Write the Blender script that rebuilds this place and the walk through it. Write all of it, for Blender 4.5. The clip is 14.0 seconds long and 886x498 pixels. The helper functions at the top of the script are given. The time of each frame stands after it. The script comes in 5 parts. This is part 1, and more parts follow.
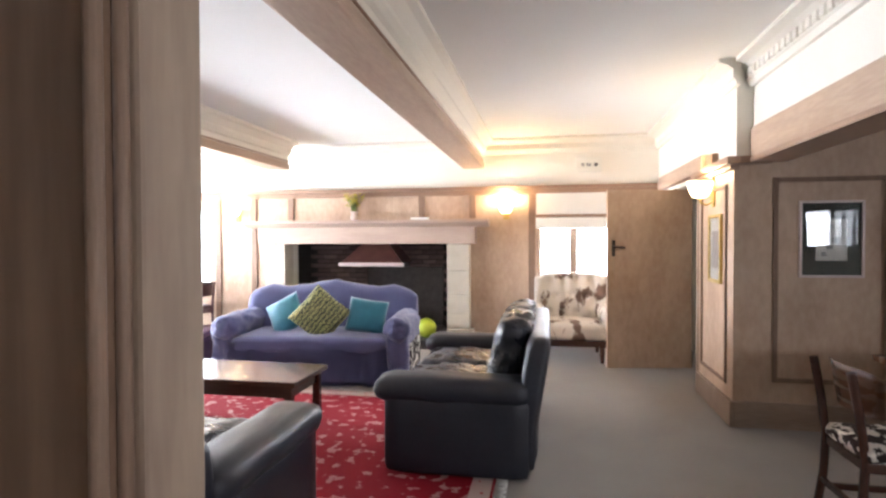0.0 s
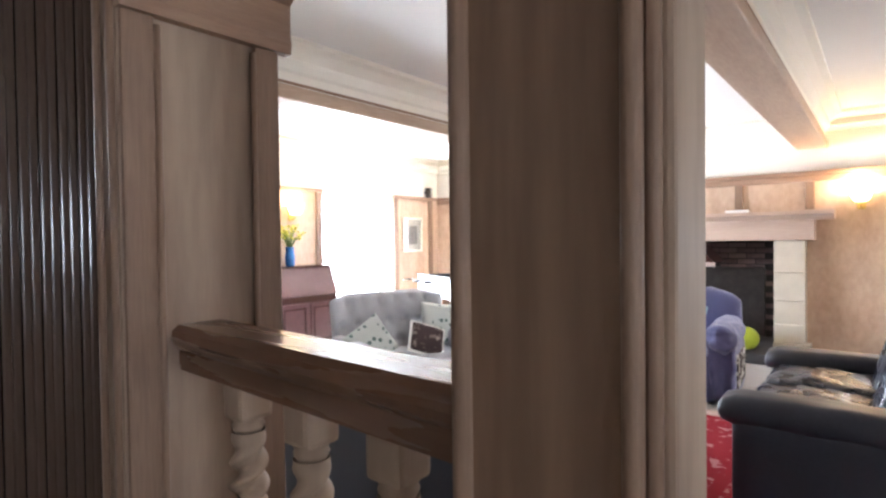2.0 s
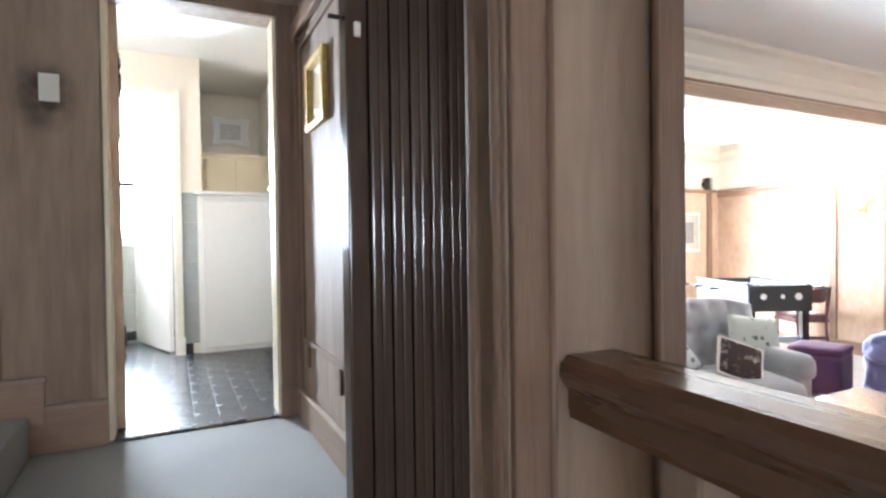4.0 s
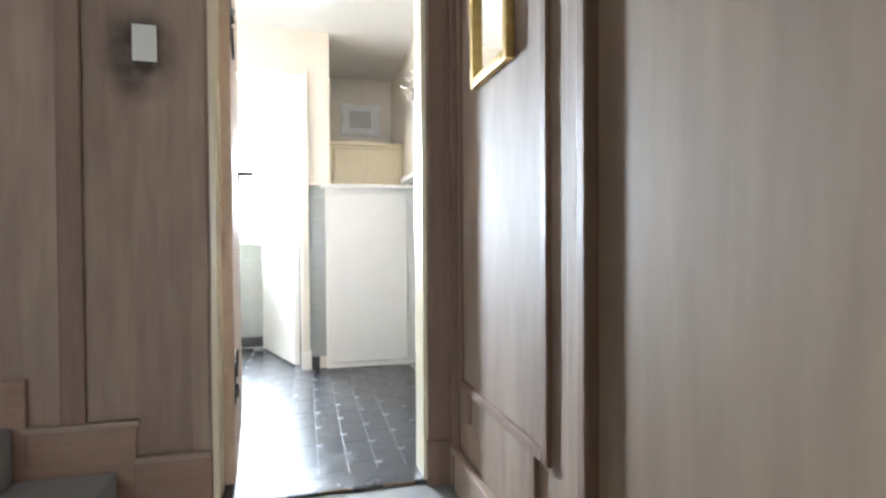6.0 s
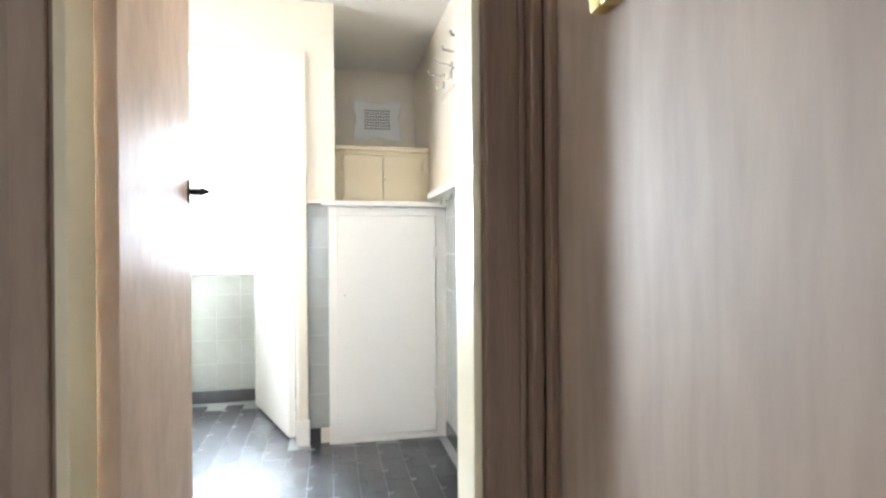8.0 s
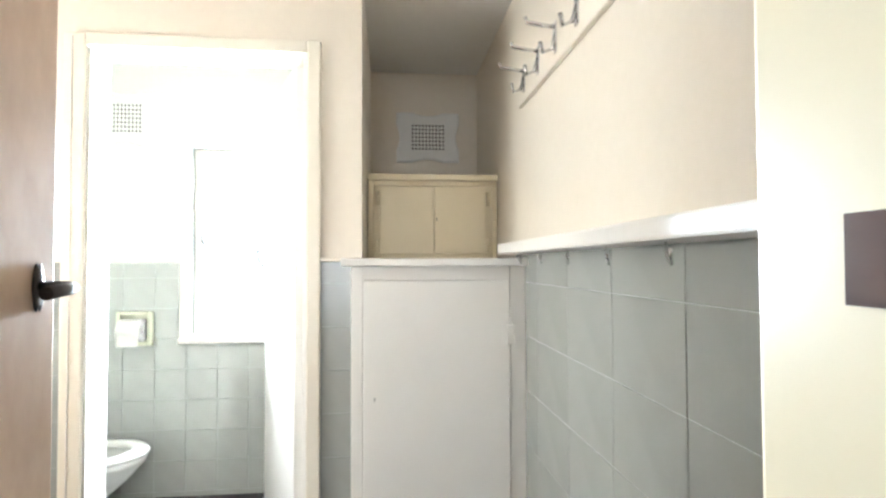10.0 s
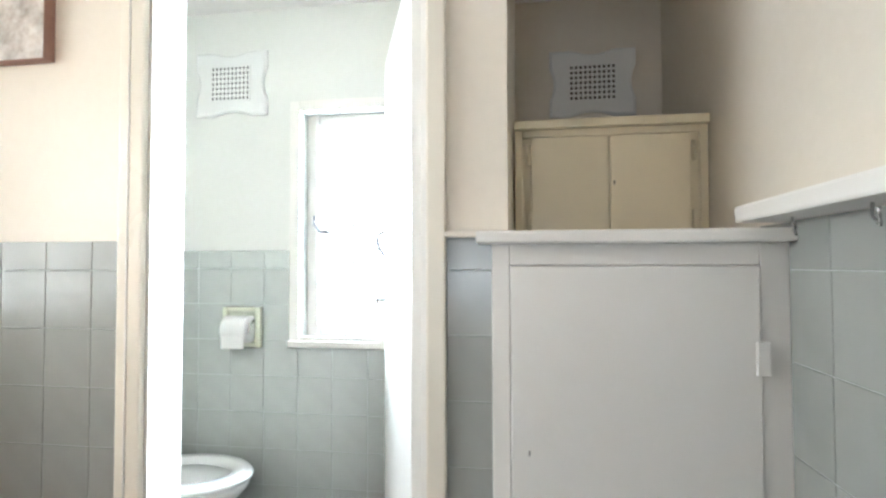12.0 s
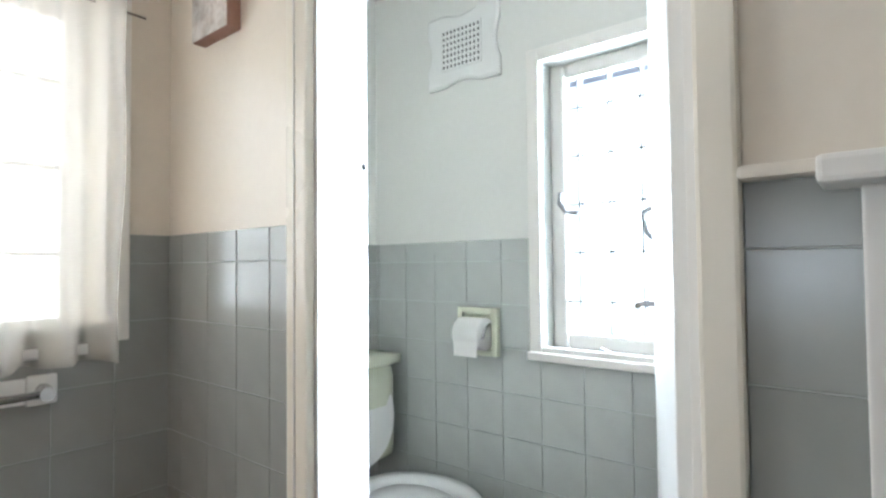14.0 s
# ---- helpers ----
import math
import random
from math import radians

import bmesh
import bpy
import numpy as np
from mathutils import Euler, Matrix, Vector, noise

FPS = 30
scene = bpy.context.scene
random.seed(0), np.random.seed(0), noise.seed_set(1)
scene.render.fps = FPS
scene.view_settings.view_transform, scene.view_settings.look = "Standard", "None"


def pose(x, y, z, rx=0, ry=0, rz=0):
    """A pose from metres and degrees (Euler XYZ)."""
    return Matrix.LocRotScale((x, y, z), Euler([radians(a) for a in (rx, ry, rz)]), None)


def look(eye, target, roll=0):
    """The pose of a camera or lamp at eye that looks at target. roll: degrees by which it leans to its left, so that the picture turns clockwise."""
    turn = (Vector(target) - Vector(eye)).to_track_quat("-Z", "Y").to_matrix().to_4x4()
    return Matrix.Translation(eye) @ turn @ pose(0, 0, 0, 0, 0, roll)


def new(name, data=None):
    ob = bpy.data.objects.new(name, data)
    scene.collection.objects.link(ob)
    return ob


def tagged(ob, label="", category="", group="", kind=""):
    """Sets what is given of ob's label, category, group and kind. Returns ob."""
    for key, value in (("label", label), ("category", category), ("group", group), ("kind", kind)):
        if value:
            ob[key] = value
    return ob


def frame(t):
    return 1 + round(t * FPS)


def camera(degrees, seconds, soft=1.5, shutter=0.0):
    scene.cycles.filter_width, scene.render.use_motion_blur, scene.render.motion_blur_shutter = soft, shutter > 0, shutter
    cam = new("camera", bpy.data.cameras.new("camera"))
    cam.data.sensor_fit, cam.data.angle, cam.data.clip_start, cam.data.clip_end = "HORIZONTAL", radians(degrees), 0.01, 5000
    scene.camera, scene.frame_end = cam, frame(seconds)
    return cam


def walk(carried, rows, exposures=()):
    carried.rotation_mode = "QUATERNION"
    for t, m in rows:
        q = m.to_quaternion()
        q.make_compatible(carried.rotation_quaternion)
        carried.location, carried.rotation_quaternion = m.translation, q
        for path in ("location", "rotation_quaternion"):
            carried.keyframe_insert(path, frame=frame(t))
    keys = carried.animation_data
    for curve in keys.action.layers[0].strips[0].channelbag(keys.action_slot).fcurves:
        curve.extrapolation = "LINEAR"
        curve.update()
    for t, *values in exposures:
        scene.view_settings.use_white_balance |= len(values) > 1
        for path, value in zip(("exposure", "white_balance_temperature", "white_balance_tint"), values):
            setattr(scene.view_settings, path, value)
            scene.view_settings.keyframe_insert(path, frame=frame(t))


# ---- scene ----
cam = camera(78.3, 14.0, soft=2.5)
METRES, EYE, TILT, LEAN, TURN = 5.0, 1.47, 0.0, 0.0, 10.8
ROWS = [
    (0.0, 0.0, 0.0, 0.0, -0.0, -1.04, 0.21),
    (0.5, -0.0159, 0.0001, 0.0012, 6.56, -1.11, 0.4),
    (1.0, -0.0319, 0.0035, 0.0018, 13.99, -1.12, 0.53),
    (1.5, -0.0507, 0.0112, 0.0011, 21.07, -1.11, 0.61),
    (2.0, -0.0713, 0.0201, 0.0006, 28.13, -1.06, 0.73),
    (2.5, -0.0925, 0.0277, 0.0011, 35.84, -1.01, 0.7),
    (3.0, -0.1213, 0.0321, -0.0006, 42.28, -0.94, 0.77),
    (3.5, -0.1555, 0.0359, 0.0026, 47.95, -0.92, 0.74),
    (4.0, -0.1883, 0.0425, 0.0014, 52.7, -0.86, 0.8),
    (6.5, -0.3976, 0.097, 0.0123, 65.99, -1.08, 0.29),
    (7.0, -0.4445, 0.1133, 0.0201, 66.32, -1.05, 0.31),
    (7.5, -0.4829, 0.128, 0.025, 66.73, -0.67, 0.38),
    (10.0, -0.7055, 0.2041, 0.0793, 73.39, 1.55, 0.19),
    (10.5, -0.7447, 0.2071, 0.0771, 75.99, 1.61, 0.18),
    (11.0, -0.782, 0.2128, 0.0743, 78.82, 1.57, -0.05),
    (11.5, -0.8146, 0.2188, 0.0715, 83.12, 1.57, 0.07),
    (12.0, -0.8418, 0.2207, 0.0681, 88.06, 1.72, 0.12),
    (12.5, -0.8737, 0.2233, 0.0647, 93.23, 1.62, 0.15),
    (13.0, -0.9019, 0.2262, 0.0618, 99.7, 1.62, 0.39),
    (13.5, -0.9336, 0.2277, 0.0606, 108.69, 1.69, 0.43),
    (14.0, -0.9563, 0.2297, 0.0627, 118.39, 1.79, 0.56),
]
walk(cam, [(t, pose(0, 0, EYE, TILT, LEAN, TURN) @ pose(METRES * x, METRES * y, METRES * z, 90 + pitch, roll, yaw)) for t, x, y, z, yaw, pitch, roll in ROWS],
     exposures=[(0, 0.1, 6000, 13), (2, 0.22, 5850, 12), (3, 0.24, 5750, 10), (4, 0.32, 5800, 9), (6.5, 0.5, 5800, 8), (7.5, 0.55, 5850, 8), (10, 0.05, 6050, 8), (11, -0.1, 5950, 8), (12, -0.4, 5800, 8), (13, -0.72, 5750, 8), (14, -0.96, 5650, 8)])

# ---------- world and light ----------
world = bpy.data.worlds.new("world")
scene.world = world
world.use_nodes = True
sky = world.node_tree.nodes.new("ShaderNodeTexSky")
sky.sky_type, sky.sun_disc, sky.sun_elevation, sky.sun_rotation = "NISHITA", False, radians(42), radians(250)
world.node_tree.links.new(sky.outputs[0], world.node_tree.nodes["Background"].inputs[0])
world.node_tree.nodes["Background"].inputs[1].default_value = 0.12
sun = new("sun", bpy.data.lights.new("sun", "SUN"))
sun.data.energy, sun.data.angle, sun.data.color = 3.0, radians(0.5), (1.0, 0.95, 0.88)
sun.matrix_world = look((-20, -6, 22), (0, 0, 0))


def window_light(eye, target, w, h, watts, color=(0.94, 0.97, 1.0)):
    la = bpy.data.lights.new("window_light", "AREA")
    la.shape, la.size, la.size_y, la.energy, la.color = "RECTANGLE", w, h, watts, color
    ob = new("window_light", la)
    ob.matrix_world = look(eye, target)
    return ob


window_light((-6.98, 5.7, 1.2), (0, 5.7, 2.5), 1.35, 1.9, 800)          # garden window, living room
window_light((-5.43, 8.05, 1.35), (-5.43, 0, 1.6), 0.6, 1.1, 120)        # corner window, living room
window_light((0.36, 8.05, 1.3), (0.36, 0, 1.1), 0.95, 0.7, 120)           # alcove window
window_light((4.85, -0.9, 1.62), (0, 1.2, 1.3), 1.55, 0.6, 108)             # window of the recess, behind
window_light((-3.41, -2.66, 2.25), (-3.3, 2, 1.2), 0.38, 0.95, 4)       # stair window, behind: unseen, added to light the hall
window_light((-6.82, -0.4, 2.0), (0, -0.4, 1.6), 0.5, 0.85, 700, (0.88, 0.95, 1.0))          # toilet window
window_light((-4.95, -1.62, 2.05), (-4.95, 2, 1.9), 0.95, 0.85, 84, (1.0, 0.98, 0.93))      # washroom window

# ---------- materials ----------


def material(name, c1, c2, rough=0.6, scale=(6, 6, 6), bump=0.1, fine=60, metal=0.0, c3=None, coat=0.0, random=0.0, sheen=0.0):
    m = bpy.data.materials.new(name)
    m.use_nodes = True
    n, l = m.node_tree.nodes, m.node_tree.links
    b = n["Principled BSDF"]
    tc, mp = n.new("ShaderNodeTexCoord"), n.new("ShaderNodeMapping")
    mp.inputs["Scale"].default_value = scale
    l.new(tc.outputs["Object"], mp.inputs[0])
    big, small = n.new("ShaderNodeTexNoise"), n.new("ShaderNodeTexNoise")
    big.inputs["Scale"].default_value, big.inputs["Detail"].default_value = 1.0, 5
    small.inputs["Scale"].default_value, small.inputs["Detail"].default_value = fine / 6.0, 4
    l.new(mp.outputs[0], big.inputs[0])
    l.new(mp.outputs[0], small.inputs[0])
    r = n.new("ShaderNodeValToRGB")
    r.color_ramp.elements[0].position, r.color_ramp.elements[1].position = 0.33, 0.67
    r.color_ramp.elements[0].color, r.color_ramp.elements[1].color = (*c1, 1), (*c2, 1)
    l.new(big.outputs[0], r.inputs[0])
    mix = n.new("ShaderNodeMix")
    mix.data_type = "RGBA"
    mix.inputs[0].default_value = 0.5
    r2 = n.new("ShaderNodeValToRGB")
    r2.color_ramp.elements[0].position, r2.color_ramp.elements[1].position = 0.35, 0.65
    third = c3 or tuple((a + d) / 2 for a, d in zip(c1, c2))
    r2.color_ramp.elements[0].color, r2.color_ramp.elements[1].color = (*third, 1), (*c2, 1)
    l.new(small.outputs[0], r2.inputs[0])
    l.new(r.outputs[0], mix.inputs[6])
    l.new(r2.outputs[0], mix.inputs[7])
    out = mix.outputs[2]
    if random:
        info, hue = n.new("ShaderNodeObjectInfo"), n.new("ShaderNodeHueSaturation")
        mr = n.new("ShaderNodeMapRange")
        mr.inputs["To Min"].default_value, mr.inputs["To Max"].default_value = 1 - random, 1 + random
        l.new(info.outputs["Random"], mr.inputs[0])
        l.new(mr.outputs[0], hue.inputs["Value"])
        l.new(out, hue.inputs["Color"])
        out = hue.outputs[0]
    l.new(out, b.inputs["Base Color"])
    rr = n.new("ShaderNodeMapRange")
    rr.inputs["To Min"].default_value, rr.inputs["To Max"].default_value = max(0.02, rough - 0.08), min(1, rough + 0.1)
    l.new(big.outputs[0], rr.inputs[0])
    l.new(rr.outputs[0], b.inputs["Roughness"])
    b.inputs["Metallic"].default_value = metal
    b.inputs["Coat Weight"].default_value = coat
    b.inputs["Sheen Weight"].default_value = sheen
    if bump:
        bp = n.new("ShaderNodeBump")
        bp.inputs["Strength"].default_value, bp.inputs["Distance"].default_value = bump, 0.01
        l.new(small.outputs[0], bp.inputs["Height"])
        l.new(bp.outputs[0], b.inputs["Normal"])
    return m


WA, WB, WC_ = (0.175, 0.107, 0.070), (0.385, 0.283, 0.205), (0.265, 0.188, 0.137)
wood_v = material("limed_wood_upright", WA, WB, 0.7, (5.5, 5.5, 0.8), 0.05, 30, c3=WC_)
pale_v = material("pale_limed_wood_upright", (0.36, 0.23, 0.15), (0.60, 0.44, 0.32), 0.55, (3.2, 3.2, 1.7), 0.06, 40, c3=(0.47, 0.33, 0.225))
pale_y = material("pale_limed_wood_across", (0.30, 0.19, 0.125), (0.50, 0.37, 0.27), 0.5, (6, 0.8, 6), 0.08, 60, c3=(0.40, 0.28, 0.20))
brown_v = material("brown_varnished_oak_upright", (0.092, 0.046, 0.025), (0.215, 0.128, 0.078), 0.55, (6, 6, 0.6), 0.06, 30, c3=(0.115, 0.064, 0.038))
wood_x = material("limed_wood_along", WA, WB, 0.42, (0.9, 8, 8), 0.12, 70, c3=WC_)
wood_y = material("limed_wood_across", WA, WB, 0.42, (8, 0.9, 8), 0.12, 70, c3=WC_)
trim_v = material("stained_moulding", (0.145, 0.085, 0.053), (0.265, 0.17, 0.115), 0.6, (20, 20, 1.2), 0.1, 60)
trim_h = material("stained_moulding_flat", (0.21, 0.12, 0.075), (0.34, 0.215, 0.145), 0.4, (2, 2, 20), 0.1, 60)
rail_wood = material("polished_rail_wood", (0.120, 0.060, 0.033), (0.15, 0.078, 0.045), 0.26, (1.5, 18, 18), 0.05, 60, coat=0.12)
cream = material("cream_plaster", (0.76, 0.72, 0.63), (0.82, 0.78, 0.70), 0.75, (2, 2, 2), 0.06, 240)
white_ceiling = material("white_ceiling_paint", (0.80, 0.79, 0.76), (0.84, 0.83, 0.80), 0.8, (2, 2, 2), 0.05, 240)
bath_cream = material("cream_gloss_wall_paint", (0.72, 0.66, 0.56), (0.78, 0.72, 0.62), 0.33, (2, 2, 2), 0.04, 120)
gloss_cream = material("cream_gloss_joinery", (0.72, 0.63, 0.44), (0.77, 0.68, 0.49), 0.32, (1.2, 1.2, 1.2), 0.03, 60)
frame_cream = material("pale_cream_frame_paint", (0.76, 0.71, 0.60), (0.80, 0.76, 0.66), 0.3, (1.2, 1.2, 1.2), 0.03, 60)
pewter = material("dull_pewter", (0.12, 0.12, 0.12), (0.2, 0.2, 0.2), 0.4, (20, 20, 20), 0.02, 60)
white_gloss = material("white_gloss_joinery", (0.79, 0.77, 0.72), (0.83, 0.81, 0.77), 0.36, (0.8, 0.8, 0.8), 0.03, 60)
wc_white = material("pale_grey_wall_paint", (0.70, 0.70, 0.66), (0.75, 0.75, 0.71), 0.5, (2, 2, 2), 0.05, 160)
carpet = material("grey_beige_carpet", (0.215, 0.185, 0.155), (0.285, 0.25, 0.21), 0.95, (3, 3, 3), 0.5, 700, sheen=0.3)
carpet_blue = material("blue_grey_carpet", (0.25, 0.25, 0.245), (0.33, 0.33, 0.32), 0.95, (3, 3, 3), 0.5, 700, sheen=0.3)
leather = material("black_leather", (0.010, 0.011, 0.018), (0.022, 0.023, 0.034), 0.42, (4, 4, 4), 0.08, 90)
creased = material("creased_black_leather", (0.010, 0.011, 0.018), (0.022, 0.023, 0.034), 0.27, (9, 9, 9), 0.9, 16)
throw = material("blue_violet_throw", (0.08, 0.085, 0.20), (0.12, 0.125, 0.26), 0.9, (5, 5, 5), 0.3, 260, sheen=0.4)
teal = material("teal_velvet", (0.015, 0.13, 0.19), (0.03, 0.21, 0.29), 0.7, (8, 8, 8), 0.2, 150, sheen=0.5)
grey_fabric = material("blue_grey_velvet", (0.30, 0.30, 0.32), (0.40, 0.40, 0.42), 0.8, (6, 6, 6), 0.2, 150, sheen=0.5)
purple = material("dark_purple_fabric", (0.042, 0.011, 0.034), (0.07, 0.02, 0.055), 0.8, (6, 6, 6), 0.2, 150)
dark_wood = material("dark_polished_wood", (0.035, 0.014, 0.01), (0.075, 0.03, 0.02), 0.22, (3, 12, 12), 0.05, 60, coat=0.2)
red_wood = material("reddish_bureau_wood", (0.065, 0.024, 0.024), (0.115, 0.048, 0.046), 0.3, (12, 3, 12), 0.05, 60)
stone = material("pale_limestone", (0.52, 0.46, 0.37), (0.62, 0.56, 0.46), 0.8, (7, 7, 7), 0.3, 120, random=0.05)
mantel_mat = material("limed_mantel_wood", (0.42, 0.30, 0.235), (0.54, 0.41, 0.33), 0.5, (0.9, 8, 8), 0.1, 70)
brick_mat = material("sooty_brick", (0.11, 0.075, 0.07), (0.22, 0.15, 0.14), 0.9, (14, 14, 14), 0.4, 80, random=0.35)
soot = material("soot", (0.02, 0.018, 0.017), (0.05, 0.042, 0.04), 0.95, (6, 6, 6), 0.2, 80)
copper = material("dull_copper", (0.09, 0.034, 0.03), (0.15, 0.058, 0.046), 0.4, (8, 8, 8), 0.05, 60, metal=0.6)
pale_metal = material("pale_metal_rim", (0.55, 0.45, 0.42), (0.62, 0.52, 0.49), 0.4, (8, 8, 8), 0.02, 60, metal=0.3)
iron = material("dark_iron", (0.025, 0.02, 0.018), (0.06, 0.05, 0.045), 0.45, (12, 12, 12), 0.15, 60, metal=0.7)
chrome = material("worn_chrome", (0.55, 0.55, 0.56), (0.68, 0.68, 0.69), 0.18, (20, 20, 20), 0.02, 60, metal=1.0)
gilt = material("gilt_frame", (0.38, 0.25, 0.06), (0.62, 0.45, 0.15), 0.35, (30, 30, 30), 0.2, 60, metal=0.6)
slate = material("black_quarry_tile", (0.022, 0.022, 0.025), (0.052, 0.052, 0.056), 0.24, (7, 7, 7), 0.15, 90, random=0.25)
slate_joint = material("dark_grout", (0.15, 0.15, 0.148), (0.22, 0.22, 0.215), 0.9, (9, 9, 9), 0.2, 90)
grey_tile = material("grey_blue_glazed_tile", (0.276, 0.286, 0.266), (0.313, 0.323, 0.302), 0.2, (2.5, 2.5, 2.5), 0.03, 30, random=0.02)
grey_joint = material("pale_grey_grout", (0.37, 0.39, 0.375), (0.43, 0.45, 0.435), 0.8, (9, 9, 9), 0.1, 90)
vinyl = material("dark_brown_vinyl", (0.045, 0.028, 0.021), (0.075, 0.048, 0.036), 0.17, (20, 20, 1.5), 0.0, 60)
porcelain = material("white_porcelain", (0.80, 0.80, 0.78), (0.83, 0.83, 0.81), 0.08, (3, 3, 3), 0.0, 60)
tank_green = material("pale_green_ceramic", (0.62, 0.64, 0.50), (0.68, 0.70, 0.56), 0.12, (3, 3, 3), 0.0, 60)
paper_white = material("white_paper", (0.80, 0.79, 0.77), (0.85, 0.84, 0.82), 0.9, (9, 9, 9), 0.1, 90)
vent_white = material("white_painted_plaster_vent", (0.76, 0.76, 0.74), (0.81, 0.81, 0.79), 0.55, (9, 9, 9), 0.08, 90)
# Near-black colour that stands in for the shade inside small openings.
hole_shade = material("hole_shade_colour", (0.015, 0.014, 0.013), (0.03, 0.028, 0.026), 0.95, (9, 9, 9), 0.0, 90)
plastic_white = material("ivory_plastic", (0.74, 0.72, 0.64), (0.78, 0.76, 0.68), 0.35, (9, 9, 9), 0.0, 90)
ball_mat = material("lime_green_rubber", (0.40, 0.50, 0.02), (0.48, 0.58, 0.04), 0.45, (5, 5, 5), 0.03, 60)
blue_glass = material("cobalt_glazed_pottery", (0.01, 0.06, 0.25), (0.03, 0.16, 0.42), 0.12, (20, 20, 20), 0.02, 60)
leaf_yellow = material("yellow_green_petals", (0.38, 0.36, 0.04), (0.62, 0.52, 0.06), 0.7, (20, 20, 20), 0.1, 60, random=0.2)
leaf_green = material("green_leaves", (0.06, 0.11, 0.02), (0.14, 0.20, 0.04), 0.6, (20, 20, 20), 0.1, 60)
foos_blue = material("pale_blue_laminate", (0.26, 0.32, 0.38), (0.30, 0.36, 0.42), 0.35, (4, 4, 4), 0.02, 60)
black_paint = material("black_laminate", (0.012, 0.012, 0.013), (0.025, 0.025, 0.027), 0.35, (6, 6, 6), 0.02, 60)
linen = material("white_linen", (0.74, 0.72, 0.66), (0.80, 0.78, 0.73), 0.9, (6, 6, 6), 0.2, 260)
mount = material("pale_card_mount", (0.66, 0.63, 0.56), (0.72, 0.69, 0.62), 0.85, (9, 9, 9), 0.02, 90)
dark_mount = material("dark_green_mount", (0.03, 0.04, 0.035), (0.05, 0.06, 0.052), 0.8, (9, 9, 9), 0.02, 90)
print_grey = material("grey_print_ink", (0.16, 0.16, 0.17), (0.40, 0.39, 0.37), 0.8, (30, 30, 30), 0.02, 90)
grass_mat = material("garden_lawn", (0.07, 0.12, 0.03), (0.14, 0.2, 0.06), 0.95, (0.6, 0.6, 0.6), 0.3, 300)
canvas_flower = material("flower_canvas_print", (0.10, 0.10, 0.08), (0.76, 0.73, 0.68), 0.7, (13, 13, 13), 0.05, 20, c3=(0.45, 0.36, 0.30))
canvas_edge = material("brown_canvas_edge", (0.20, 0.10, 0.07), (0.28, 0.16, 0.12), 0.7, (9, 9, 9), 0.1, 90)


def with_grime(base, name, at, radius, tone):
    """A copy of a wood with a hand-worn dark smudge about one spot."""
    m = base.copy()
    m.name = name
    n, l = m.node_tree.nodes, m.node_tree.links
    b = n["Principled BSDF"]
    old = b.inputs["Base Color"].links[0].from_socket
    tc, mp, gr, ns = (n.new(k) for k in ("ShaderNodeTexCoord", "ShaderNodeMapping", "ShaderNodeTexGradient", "ShaderNodeTexNoise"))
    mp.vector_type = "TEXTURE"
    mp.inputs["Location"].default_value, mp.inputs["Scale"].default_value = at, radius
    gr.gradient_type = "SPHERICAL"
    ns.inputs["Scale"].default_value = 14
    l.new(tc.outputs["Object"], mp.inputs[0])
    l.new(tc.outputs["Object"], ns.inputs[0])
    l.new(mp.outputs[0], gr.inputs[0])
    mul, mix = n.new("ShaderNodeMath"), n.new("ShaderNodeMix")
    mul.operation = "MULTIPLY"
    mul.use_clamp = True
    wide = n.new("ShaderNodeMath")
    wide.operation, wide.inputs[1].default_value = "MULTIPLY", 2.6
    l.new(gr.outputs[0], wide.inputs[0])
    l.new(wide.outputs[0], mul.inputs[0])
    l.new(ns.outputs[0], mul.inputs[1])
    mix.data_type = "RGBA"
    mix.inputs[7].default_value = (*tone, 1)
    l.new(mul.outputs[0], mix.inputs[0])
    l.new(old, mix.inputs[6])
    l.new(mix.outputs[2], b.inputs["Base Color"])
    return m


hall_wood = with_grime(wood_v, "limed_wood_with_switch_grime", (-3.72, -0.43, 2.10), (0.2, 0.13, 0.17), (0.055, 0.036, 0.024))


